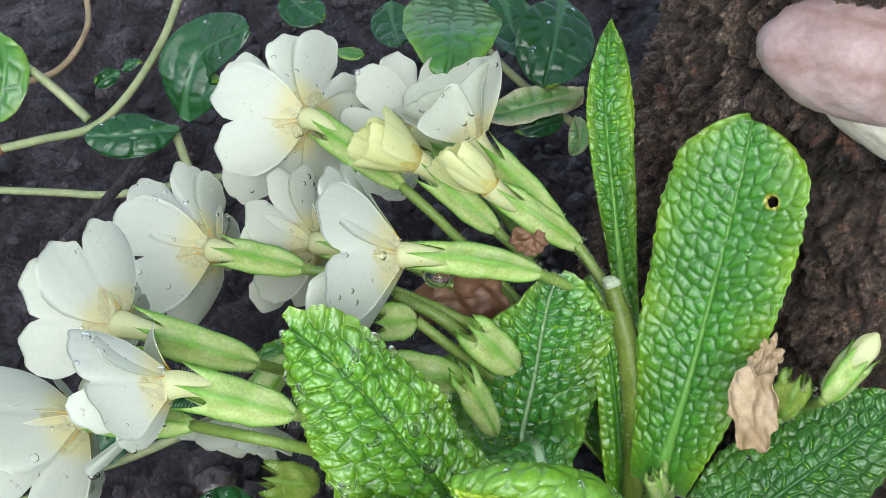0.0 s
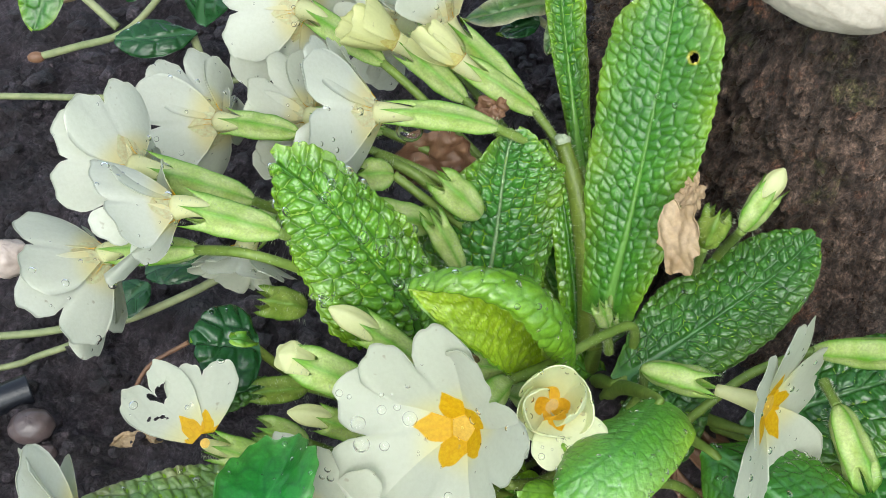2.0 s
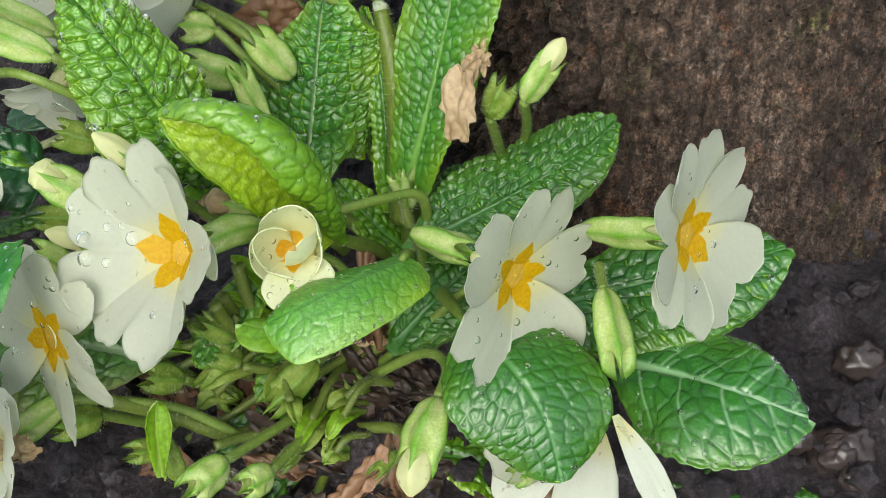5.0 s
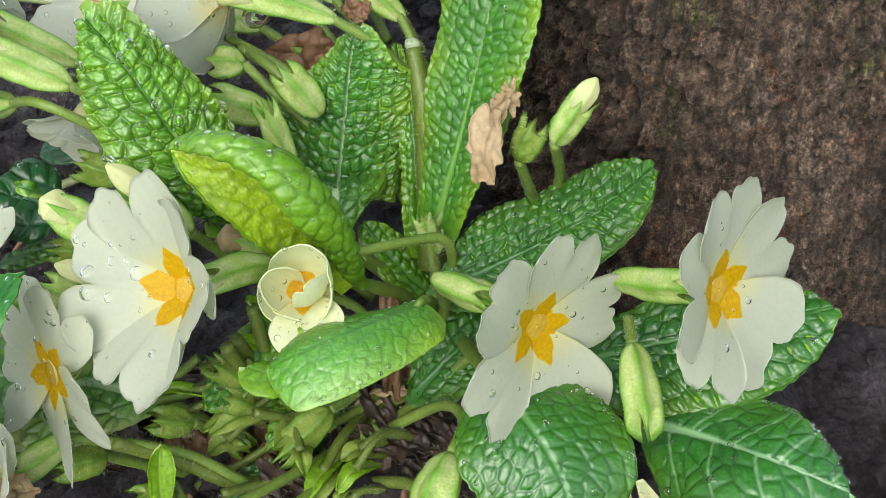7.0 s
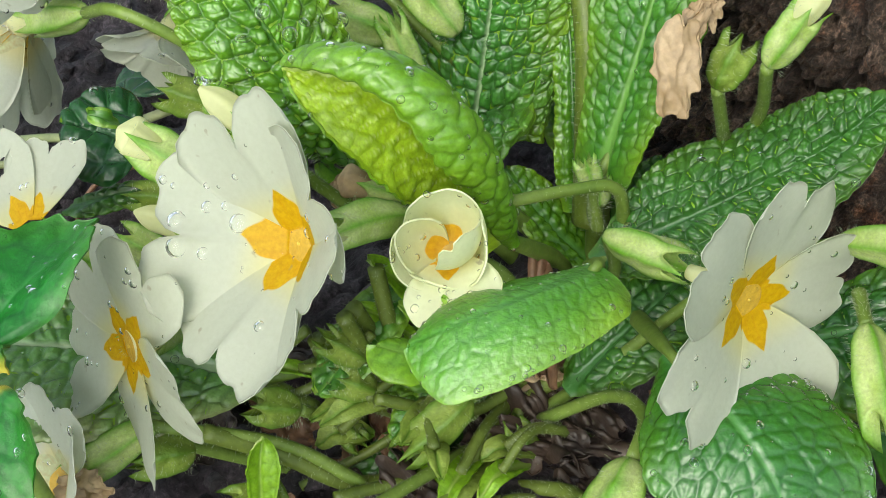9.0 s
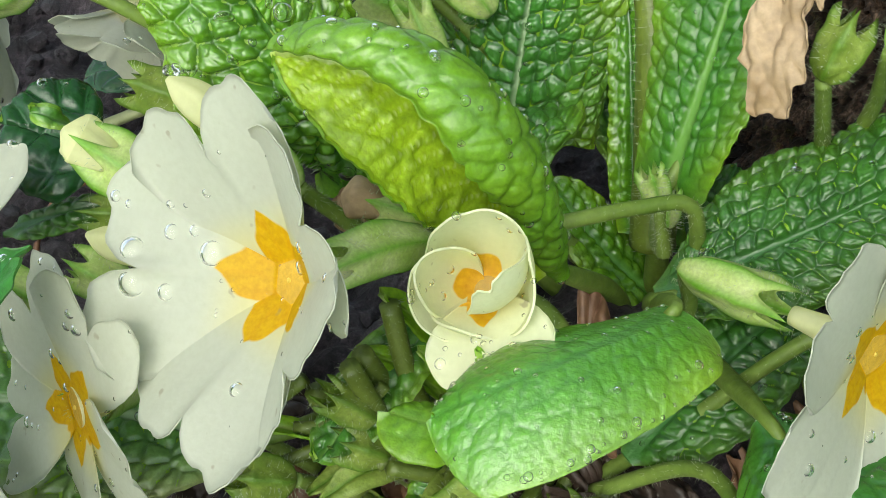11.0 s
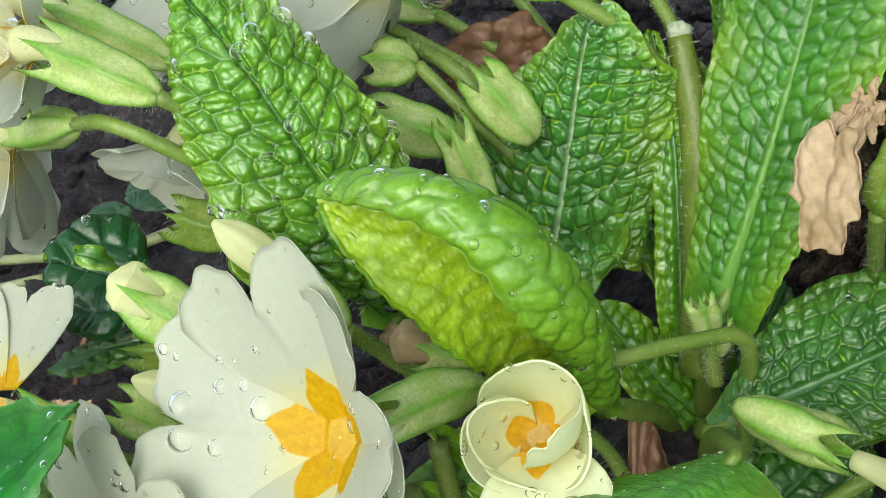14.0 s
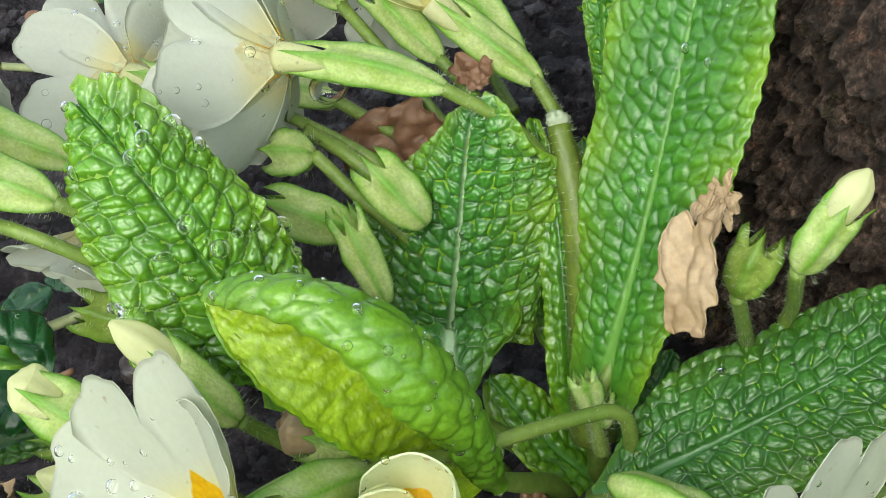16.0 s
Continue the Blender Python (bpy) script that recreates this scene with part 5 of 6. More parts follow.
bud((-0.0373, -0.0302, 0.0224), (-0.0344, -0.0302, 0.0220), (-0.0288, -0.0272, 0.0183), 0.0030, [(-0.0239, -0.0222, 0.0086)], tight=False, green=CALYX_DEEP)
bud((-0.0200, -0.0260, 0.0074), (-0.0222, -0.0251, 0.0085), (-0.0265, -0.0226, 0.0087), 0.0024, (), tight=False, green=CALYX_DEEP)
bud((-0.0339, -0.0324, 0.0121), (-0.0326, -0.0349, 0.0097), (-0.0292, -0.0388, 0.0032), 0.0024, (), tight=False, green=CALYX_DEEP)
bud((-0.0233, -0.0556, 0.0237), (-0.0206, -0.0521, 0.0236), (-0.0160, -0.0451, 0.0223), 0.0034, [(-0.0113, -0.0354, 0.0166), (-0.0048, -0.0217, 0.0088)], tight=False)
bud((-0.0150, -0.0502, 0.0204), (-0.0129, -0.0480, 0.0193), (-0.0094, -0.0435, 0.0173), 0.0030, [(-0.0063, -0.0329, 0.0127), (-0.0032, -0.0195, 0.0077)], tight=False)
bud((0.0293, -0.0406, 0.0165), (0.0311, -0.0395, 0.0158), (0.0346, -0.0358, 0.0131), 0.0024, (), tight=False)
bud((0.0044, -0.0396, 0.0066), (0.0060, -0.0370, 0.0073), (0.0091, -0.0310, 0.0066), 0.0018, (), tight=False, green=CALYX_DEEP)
bud((-0.0409, 0.0306, 0.0481), (-0.0385, 0.0316, 0.0491), (-0.0321, 0.0314, 0.0491), 0.0034, [(-0.0258, 0.0280, 0.0452), (-0.0167, 0.0258, 0.0370)], tight=False)
bud((-0.0269, 0.0314, 0.0525), (-0.0241, 0.0288, 0.0503), (-0.0163, 0.0245, 0.0443), 0.0036, (), tight=False)
bud((-0.0405, 0.0244, 0.0480), (-0.0367, 0.0235, 0.0474), (-0.0250, 0.0225, 0.0444), 0.0036, (), tight=False)
bud((-0.0275, 0.0239, 0.0510), (-0.0257, 0.0216, 0.0491), (-0.0200, 0.0158, 0.0390), 0.0026, (), tight=False)
bud((-0.0594, 0.0060, 0.0450), (-0.0558, 0.0059, 0.0450), (-0.0478, 0.0056, 0.0425), 0.0032, (), tight=False, green=CALYX_DEEP)
bud((-0.0601, -0.0084, 0.0379), (-0.0572, -0.0089, 0.0375), (-0.0478, -0.0071, 0.0364), 0.0026, [(-0.0385, -0.0061, 0.0296)], tight=False, green=CALYX_DEEP)
bud((-0.0582, -0.0148, 0.0377), (-0.0558, -0.0156, 0.0371), (-0.0476, -0.0168, 0.0335), 0.0030, [(-0.0406, -0.0148, 0.0248)], tight=False)
stalk([(-0.0355, 0.0381, 0.0475), (-0.0277, 0.0342, 0.0457), (-0.0188, 0.0297, 0.0382)], 0.0011)
stalk([(-0.0192, 0.0429, 0.0444), (-0.0152, 0.0389, 0.0411), (-0.0111, 0.0362, 0.0362)], 0.0013)
stalk([(-0.0656, -0.0399, 0.0273), (-0.0591, -0.0384, 0.0238), (-0.0523, -0.0348, 0.0207), (-0.0450, -0.0306, 0.0098), (-0.0319, -0.0245, -0.0026), (-0.0206, -0.0200, -0.0104)], 0.0011)
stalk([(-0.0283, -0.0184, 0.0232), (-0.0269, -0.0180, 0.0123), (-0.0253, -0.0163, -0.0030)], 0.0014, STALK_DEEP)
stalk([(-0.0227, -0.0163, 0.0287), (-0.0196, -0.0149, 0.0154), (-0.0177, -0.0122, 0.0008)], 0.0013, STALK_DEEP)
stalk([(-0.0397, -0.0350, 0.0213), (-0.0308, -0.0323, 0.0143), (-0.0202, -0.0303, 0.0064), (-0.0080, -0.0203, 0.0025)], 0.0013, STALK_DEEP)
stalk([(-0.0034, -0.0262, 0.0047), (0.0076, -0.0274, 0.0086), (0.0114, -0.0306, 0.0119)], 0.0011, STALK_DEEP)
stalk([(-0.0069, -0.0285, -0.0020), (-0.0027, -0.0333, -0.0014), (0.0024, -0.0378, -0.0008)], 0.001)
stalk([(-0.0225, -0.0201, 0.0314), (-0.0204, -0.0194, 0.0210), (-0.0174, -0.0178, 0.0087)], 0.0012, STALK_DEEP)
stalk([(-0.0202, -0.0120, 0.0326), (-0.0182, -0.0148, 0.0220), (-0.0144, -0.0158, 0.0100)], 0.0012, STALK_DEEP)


# ---- other plants and litter round the primrose ----
def vine(points, r, label, mat=None, name="vine", category="vine"):
    at = points[0]
    ob = thing(name, at, label, category, {"vine": "creeping stems on the soil", "twig": "dead twigs on the soil"}.get(name, ""))
    under("stem", tube_mesh("stem", points, (r * 0.85, r * 0.78, r * 0.85), mat or VINE, 9, 40, 0.0, 0.03), ob)
    return ob


def leaf_on(owner, spine, normal, right, left, mats=None, drops=0, label="", **kw):
    me = leaf_mesh("leaf", spine, normal, right, left, mats=mats or [IVY, LEAF_BACK], **{"puck": 0.0006, "cell": 0.0042, "lateral": 0.03, "teeth": 0.03, "nu": 60, "nv": 41, "profile": OVAL, "midrib": 0.35, "ribs": 0.0, **kw})
    ob = under("leaf", me, owner, label)
    if drops:
        wet(ob, drops, 0.00018, 0.0007, G)
    return ob


v = vine([(-0.2000, 0.1100, 0.0030), (-0.1600, 0.1085, 0.0032), (-0.1294, 0.1062, 0.0039), (-0.1088, 0.1033, 0.0053), (-0.0957, 0.1002, 0.0075), (-0.0792, 0.0992, 0.0117), (-0.0656, 0.0990, 0.0150)], 0.0011, "thin pale green creeping stem over the soil")
v = vine([(-0.1191, 0.1035, 0.0185), (-0.1079, 0.1027, 0.0223), (-0.0969, 0.1012, 0.0268), (-0.0898, 0.1074, 0.0298), (-0.0829, 0.1199, 0.0344), (-0.0794, 0.1341, 0.0376)], 0.0011, "yellow green creeping ivy stem with dark leaves")
leaf_on(v, [(-0.0770, 0.0980, 0.0315), (-0.0756, 0.0999, 0.0385), (-0.0723, 0.1044, 0.0439), (-0.0623, 0.1005, 0.0529)], (-0.021, -0.294, 0.956), 0.0085, 0.0075, drops=8, label="dark glossy ivy leaf")
leaf_on(v, [(-0.0782, 0.0971, 0.0307), (-0.0838, 0.0942, 0.0319), (-0.0896, 0.0931, 0.0320), (-0.0964, 0.0940, 0.0312)], (-0.020, -0.251, 0.968), 0.0050, 0.0048, drops=8, label="dark glossy ivy leaf", curl=(-20, -20))
leaf_on(v, [(-0.0923, 0.1169, 0.0287), (-0.0902, 0.1168, 0.0301), (-0.0875, 0.1165, 0.0312)], (-0.021, -0.294, 0.956), 0.0014, 0.0014, nu=30, nv=21)
leaf_on(v, [(-0.0926, 0.1163, 0.0282), (-0.0947, 0.1150, 0.0283), (-0.0971, 0.1130, 0.0278)], (-0.021, -0.294, 0.956), 0.0016, 0.0016, nu=30, nv=21)
under("tip", lobe_mesh("tip", (-0.1189, 0.1031, 0.0189), (1, 0, 0), (0, 1, 0), (0, 0, 1), (0.0021, 0.0014, 0.0014), BROWN, 3, 2.0), v, "reddish cut end")
v = vine([(-0.1226, 0.1205, 0.0411), (-0.1129, 0.1136, 0.0356), (-0.1054, 0.1083, 0.0326), (-0.0975, 0.1024, 0.0279)], 0.0012, "pale green creeping stem with a leaf")
leaf_on(v, [(-0.1162, 0.1166, 0.0394), (-0.1140, 0.1104, 0.0367), (-0.1147, 0.1058, 0.0327), (-0.1170, 0.1020, 0.0279)], (0.178, -0.296, 0.939), 0.0065, 0.0050, mats=[LEAF, LEAF_BACK])
v = vine([(-0.1600, 0.0325, 0.0020), (-0.1172, 0.0313, 0.0034), (-0.1012, 0.0308, 0.0064), (-0.0899, 0.0309, 0.0083), (-0.0774, 0.0328, 0.0131), (-0.0683, 0.0351, 0.0169)], 0.0011, "yellowish dry creeping runner on the soil")
v = vine([(-0.1500, 0.0180, 0.0010), (-0.1167, 0.0245, 0.0012), (-0.1087, 0.0259, 0.0031), (-0.0999, 0.0277, 0.0051)], 0.0009, "yellowish dry creeping runner on the soil")
v = vine([(-0.1048, 0.0780, 0.0129), (-0.0952, 0.0856, 0.0186), (-0.0829, 0.0960, 0.0268), (-0.0775, 0.0997, 0.0290)], 0.0014, "dark bluish wet stem lying on the soil", SOIL)
v = vine([(-0.0792, 0.0977, 0.0285), (-0.0764, 0.0904, 0.0262), (-0.0735, 0.0836, 0.0244)], 0.0012, "short yellowish stem piece", VINE)
v = vine([(-0.0882, 0.0119, -0.0001), (-0.0869, 0.0146, 0.0048), (-0.0829, 0.0177, 0.0101), (-0.0751, 0.0210, 0.0129)], 0.0006, "thin reddish brown dead stem", BROWN, "twig", "twig")
v = vine([(-0.1181, 0.1227, 0.0194), (-0.1088, 0.1292, 0.0188), (-0.1048, 0.1440, 0.0187), (-0.1087, 0.1637, 0.0157)], 0.0009, "thin olive dead stem", TWIG, "twig", "twig")
v = vine([(-0.0043, -0.0181, -0.0001), (0.0065, -0.0160, 0.0040), (0.0163, -0.0170, 0.0042), (0.0233, -0.0132, 0.0024)], 0.0020, "dark woody root at the plant's foot", ROOT, "root", "root")
v = vine([(0.0202, -0.0036, 0.0071), (0.0239, -0.0079, 0.0043), (0.0253, -0.0120, -0.0008)], 0.0012, "dark dead twig at the plant's foot", TWIG, "twig", "twig")
# the ivy behind
ivy = vine([(-0.0334, 0.1456, 0.0298), (-0.0206, 0.1270, 0.0340), (-0.0084, 0.1130, 0.0289), (0.0035, 0.1011, 0.0258)], 0.0011, "dark wet ivy behind the primrose", VINE, "ivy", "ivy")
leaf_on(ivy, [(-0.0209, 0.1228, 0.0436), (-0.0225, 0.1023, 0.0522), (-0.0235, 0.0933, 0.0537), (-0.0248, 0.0867, 0.0517)], (-0.016, -0.158, 0.987), 0.0100, 0.0098, drops=6, label="broad green ivy leaf", mats=[LEAF_DARK, LEAF_BACK])
leaf_on(ivy, [(0.0028, 0.1250, 0.0399), (0.0008, 0.1163, 0.0389), (-0.0009, 0.1098, 0.0372), (-0.0031, 0.1033, 0.0340)], (0.089, -0.161, 0.983), 0.0085, 0.0085, drops=10, label="dark wet ivy leaf")
leaf_on(ivy, [(-0.0097, 0.1346, 0.0344), (-0.0076, 0.1254, 0.0318), (-0.0043, 0.1172, 0.0302)], (0.089, -0.161, 0.983), 0.0070, 0.0070)
leaf_on(ivy, [(0.0057, 0.1035, 0.0319), (-0.0032, 0.1009, 0.0320), (-0.0101, 0.0991, 0.0314), (-0.0172, 0.0975, 0.0310)], (-0.017, -0.184, 0.983), 0.0040, 0.0042, mats=[CREAM_EDGE, LEAF_BACK], label="variegated leaf with a cream edge", ruffle=0.0016, teeth=0.14, jag=2.0)
leaf_on(ivy, [(0.0015, 0.1014, 0.0273), (-0.0042, 0.0995, 0.0267), (-0.0086, 0.0987, 0.0258)], (-0.017, -0.184, 0.983), 0.0032, 0.0032)
leaf_on(ivy, [(0.0045, 0.1006, 0.0280), (0.0044, 0.0958, 0.0265), (0.0027, 0.0924, 0.0248)], (-0.017, -0.184, 0.983), 0.0024, 0.0024, mats=[CREAM_EDGE, LEAF_BACK])
leaf_on(ivy, [(-0.0464, 0.1187, 0.0323), (-0.0439, 0.1172, 0.0324), (-0.0403, 0.1157, 0.0326)], (-0.017, -0.184, 0.983), 0.0022, 0.0020, mats=[LEAF, LEAF_BACK], nu=30, nv=21)
leaf_on(ivy, [(-0.0571, 0.1363, 0.0339), (-0.0538, 0.1316, 0.0326), (-0.0492, 0.1279, 0.0322)], (-0.017, -0.184, 0.983), 0.0050, 0.0050)
leaf_on(ivy, [(-0.0349, 0.1416, 0.0262), (-0.0336, 0.1334, 0.0258), (-0.0324, 0.1265, 0.0264)], (-0.017, -0.184, 0.983), 0.0050, 0.0050)
# the dark kidney-shaped leaves low beside the primrose
low = vine([(-0.0471, -0.0002, 0.0253), (-0.0513, -0.0020, 0.0330), (-0.0535, -0.0035, 0.0390), (-0.0560, -0.0035, 0.0430)], 0.0010, "low plant with dark scalloped leaves on the soil", STALK_DEEP, "low_weed", "weed")
leaf_on(low, [(-0.0555, -0.0032, 0.0438), (-0.0590, -0.0039, 0.0444), (-0.0627, -0.0044, 0.0453), (-0.0660, -0.0048, 0.0461)], (0.270, -0.173, 0.947), 0.0078, 0.0082, drops=10, label="dark glossy scalloped leaf", teeth=0.16, jag=2.2, puck=0.0011, fold=(14, 14), curl=(-34, -34), profile=((0, 0.3), (0.1, 0.75), (0.3, 1), (0.6, 0.95), (0.82, 0.75), (0.94, 0.5), (1, 0.2)))
leaf_on(low, [(-0.0664, -0.0123, 0.0365), (-0.0617, -0.0097, 0.0371), (-0.0575, -0.0077, 0.0374), (-0.0535, -0.0063, 0.0372)], (0.242, -0.067, 0.968), 0.0024, 0.0030, label="crinkled grey green young leaf", mats=[LEAF_DARK, LEAF_BACK], puck=0.0008, cell=0.0018, curl=(-60, -60))
leaf_on(low, [(-0.0553, -0.0062, 0.0486), (-0.0568, -0.0077, 0.0513), (-0.0590, -0.0081, 0.0523)], (0.110, -0.062, 0.992), 0.0013, 0.0013, mats=[LEAF, LEAF_BACK], nu=30, nv=21)
leaf_on(low, [(-0.0706, 0.0377, 0.0190), (-0.0757, 0.0357, 0.0197), (-0.0811, 0.0354, 0.0193), (-0.0847, 0.0352, 0.0176)], (-0.013, -0.073, 0.997), 0.0045, 0.0040, drops=4, label="dark rounded leaf", teeth=0.12)
leaf_on(low, [(-0.0842, 0.0345, 0.0157), (-0.0873, 0.0320, 0.0147), (-0.0912, 0.0293, 0.0122)], (-0.013, -0.073, 0.997), 0.0045, 0.0040, label="dark rounded leaf", teeth=0.12)
leaf_on(low, [(-0.0530, 0.0365, 0.0373), (-0.0570, 0.0335, 0.0372), (-0.0611, 0.0331, 0.0354)], (-0.013, -0.073, 0.997), 0.0030, 0.0030, mats=[LEAF, LEAF_BACK])


def lobed_leaf_mesh(name, centre, normal, lobes, mats, seed, gap=0.28, hole=None):
    """A palmate leaf round its centre: lobes are rows of way, reach and slimness; scalloped at the margin, folded along each lobe's rib."""
    n = unit(normal)
    e = unit(np.cross((0, 1, 0), n))
    f = np.cross(n, e)
    nr, na = 70, 361
    ang = np.linspace(0, 2 * math.pi, na)
    best, rib = np.zeros(na), np.full(na, 9.0)
    for way, reach, slim in lobes:
        d = (ang - math.atan2(np.dot(way, f), np.dot(way, e)) + math.pi) % (2 * math.pi) - math.pi
        best = np.maximum(best, reach * (gap + (1 - gap) * np.clip(np.cos(np.clip(d * slim, -1.57, 1.57)), 0, 1) ** 0.7))
        rib = np.minimum(rib, np.abs(d))
    best *= 1 + 0.055 * np.abs(np.sin(ang * 13 + seed)) - 0.03 * np.abs(np.sin(ang * 31 + 2 * seed))
    u = np.linspace(0.02, 1, nr)
    r = u[:, None] * best[None, :]
    x, y = r * np.cos(ang), r * np.sin(ang)
    z = 0.16 * r * np.minimum(rib, 0.6)[None, :] * 2.2 - 7.0 * r ** 2 + 0.0012 * field(x, y, 0.006, seed) * u[:, None] + 0.0016 * np.sin(ang * 9 + seed)[None, :] * u[:, None] ** 3 + 0.00025 * field(x, y, 0.0016, seed + 1)
    g = np.asarray(centre) + x[..., None] * e + y[..., None] * f + z[..., None] * n
    nrm = normals_of(g)
    if (nrm[nr // 2] @ n).mean() < 0:
        nrm = -nrm
    vein = np.clip(1 - r * rib[None, :] / 0.00035, 0, 1) * np.clip(1.2 - u[:, None], 0, 1) * 0.8
    d1, d2 = cells(x, y, 0.0030, np.random.default_rng(seed))
    puff = 0.4 * soft_step(d2 - d1, 0.0, 0.3)
    rim = np.repeat((u ** 6)[:, None], na, 1)
    blight = np.zeros((nr, na))
    if hole:
        off = np.hypot(x - hole[0], y - hole[1])
        blight = 1 - soft_step(off, hole[2], hole[2] * 1.9)
    me = sheet(name, g, nrm, 0.0003, mats, {"vein": vein, "rim": rim, "puff": puff, "blight": blight})
    if hole:
        lost = (off < hole[2]).ravel()
        bm = bmesh.new()
        bm.from_mesh(me)
        bmesh.ops.delete(bm, geom=[q for q in bm.faces if all(lost[v.index % (nr * na)] for v in q.verts)], context="FACES_ONLY")
        bm.to_mesh(me)
        bm.free()
    return me


def lobed_herb():
    """A large lobed leaf that stands close to the path on its own stalk."""
    foot = np.array((-0.0547, -0.0522, 0.0546))
    base = (float(foot[0]) - 0.004, float(foot[1]) + 0.004, 0.0)
    ob = thing("wild_herb", base, "bright green lobed herb leaf standing on a stalk", "herb")
    lobes = (((0.0078, 0.0212, 0), 0.0228, 2.5), ((-0.0250, 0.0010, 0), 0.0250, 2.1), ((-0.0132, -0.0180, 0), 0.0220, 1.7), ((0.0139, -0.0164, 0), 0.0180, 2.0))
    lf = under("leaf", lobed_leaf_mesh("leaf", foot, (-0.088, -0.231, 0.969), lobes, [LOBED, LEAF_BACK], 5, hole=(0.0068, -0.0012, 0.0016)), ob, "glossy green lobed leaf")
    wet(lf, 60, 0.0002, 0.0006, G)
    under("stem", tube_mesh("stem", [base, foot * 0.5 + np.array(base) * 0.5 + (0.002, 0, 0), foot], (0.0011, 0.0010), STALK), ob)


lobed_herb()


def crumpled(name, at, right, up, size, mat, label, category, seed, owner=None, tear=0.3):
    """A crumpled dry petal or leaf with a ragged outline."""
    e, f = unit(right), unit(up)
    n = np.cross(e, f)
    nu, nv = 30, 24
    g = np.zeros((nu, nv, 3))
    for i in range(nu):
        for j in range(nv):
            x, y = 2 * i / (nu - 1) - 1, 2 * j / (nv - 1) - 1
            k = 1 / max(1, math.hypot(x, y) / max(abs(x), abs(y), 1e-6)) * (1 + tear * noise.noise((math.atan2(y, x) * 2 + seed, seed, 0)))
            x, y = x * k, y * k
            z = 0.35 * noise.noise((x * 1.6 + seed, y * 1.6, 0)) + 0.2 * noise.noise((x * 4 + seed, y * 4, 3)) + 0.25 * x * x
            g[i, j] = np.asarray(at) + size[0] * x * e + size[1] * y * f + size[0] * z * n
    me = sheet(name, g, normals_of(g), 0.0002, [mat, mat], {"vein": np.zeros((nu, nv))})
    if owner is not None:
        return under(name, me, owner, label)
    return tagged(part(name, me), label, category)


crumpled("withered_petal", (0.0173, 0.0092, 0.0544), (0.881, -0.248, 0.403), (-0.101, 0.684, 0.723), (0.0037, 0.0066), DEAD, "withered tan petal", "", 3.0, PLANT, 0.4)
crumpled("withered_petal", (0.0183, 0.0117, 0.0562), (0.716, -0.605, 0.348), (0.377, 0.617, 0.691), (0.0018, 0.0050), DEAD, "withered tan petal", "", 21.0, PLANT, 0.45)
crumpled("withered_petal", (0.0203, 0.0159, 0.0591), (0.808, 0.151, 0.569), (-0.388, 0.634, 0.670), (0.0018, 0.0024), DEAD, "withered tan petal", "", 9.0, PLANT, 0.8)
crumpled("withered_petal", (0.0179, 0.0147, 0.0579), (0.778, -0.347, 0.524), (0.498, 0.574, 0.650), (0.0012, 0.0026), DEAD, "withered tan petal", "", 15.0, PLANT, 0.8)
crumpled("withered_petal", (-0.0508, -0.0470, 0.0230), (0.955, 0.146, 0.258), (-0.252, 0.554, 0.793), (0.0042, 0.0024), DEAD, "withered tan petal", "", 5.0, PLANT)
crumpled("withered_petal", (-0.0256, -0.0051, 0.0392), (0.948, 0.260, 0.184), (-0.249, 0.488, 0.837), (0.0022, 0.0026), DEAD, "withered tan petal", "", 7.0, PLANT)
crumpled("withered_petal", (-0.0130, 0.0442, 0.0537), (0.914, -0.403, -0.038), (0.322, 0.552, 0.769), (0.0030, 0.0026), BROWN, "orange brown withered petal", "", 12.0, PLANT)
crumpled("dead_leaf", (0.0003, -0.0129, 0.0129), (0.913, 0.316, 0.260), (-0.371, 0.312, 0.875), (0.0058, 0.0012), DEAD, "narrow pale brown dead leaf strip", "leaf", 20.0)
crumpled("dead_leaf", (-0.0238, 0.0415, 0.0425), (0.968, -0.094, 0.232), (-0.095, 0.508, 0.856), (0.0082, 0.0060), BROWN, "brown dead leaf with holes behind the flowers", "leaf", 2.0)
crumpled("dead_leaf", (-0.0858, 0.0065, 0.0006), (0.975, -0.076, 0.211), (-0.088, 0.304, 0.948), (0.0055, 0.0020), DEAD, "pale dry leaf scrap on the soil", "leaf", 4.0)
crumpled("dead_leaf", (-0.0085, -0.0214, -0.0036), (0.906, 0.228, 0.357), (-0.298, 0.244, 0.923), (0.0070, 0.0040), BROWN, "dark brown dead leaf on the soil", "leaf", 16.0)
crumpled("dead_leaf", (0.0019, -0.0167, -0.0013), (0.979, 0.067, 0.192), (-0.102, 0.282, 0.954), (0.0060, 0.0022), BROWN, "dark brown dead leaf on the soil", "leaf", 18.0)
crumpled("dead_leaf", (-0.0349, -0.0321, -0.0048), (0.906, 0.228, 0.357), (-0.298, 0.244, 0.923), (0.0060, 0.0045), BROWN, "dark brown dead leaf on the soil", "leaf", 6.0)
crumpled("dead_leaf", (0.0198, -0.0218, -0.0044), (0.906, 0.228, 0.357), (-0.298, 0.244, 0.923), (0.0060, 0.0040), BROWN, "dark brown dead leaf on the soil", "leaf", 8.0)


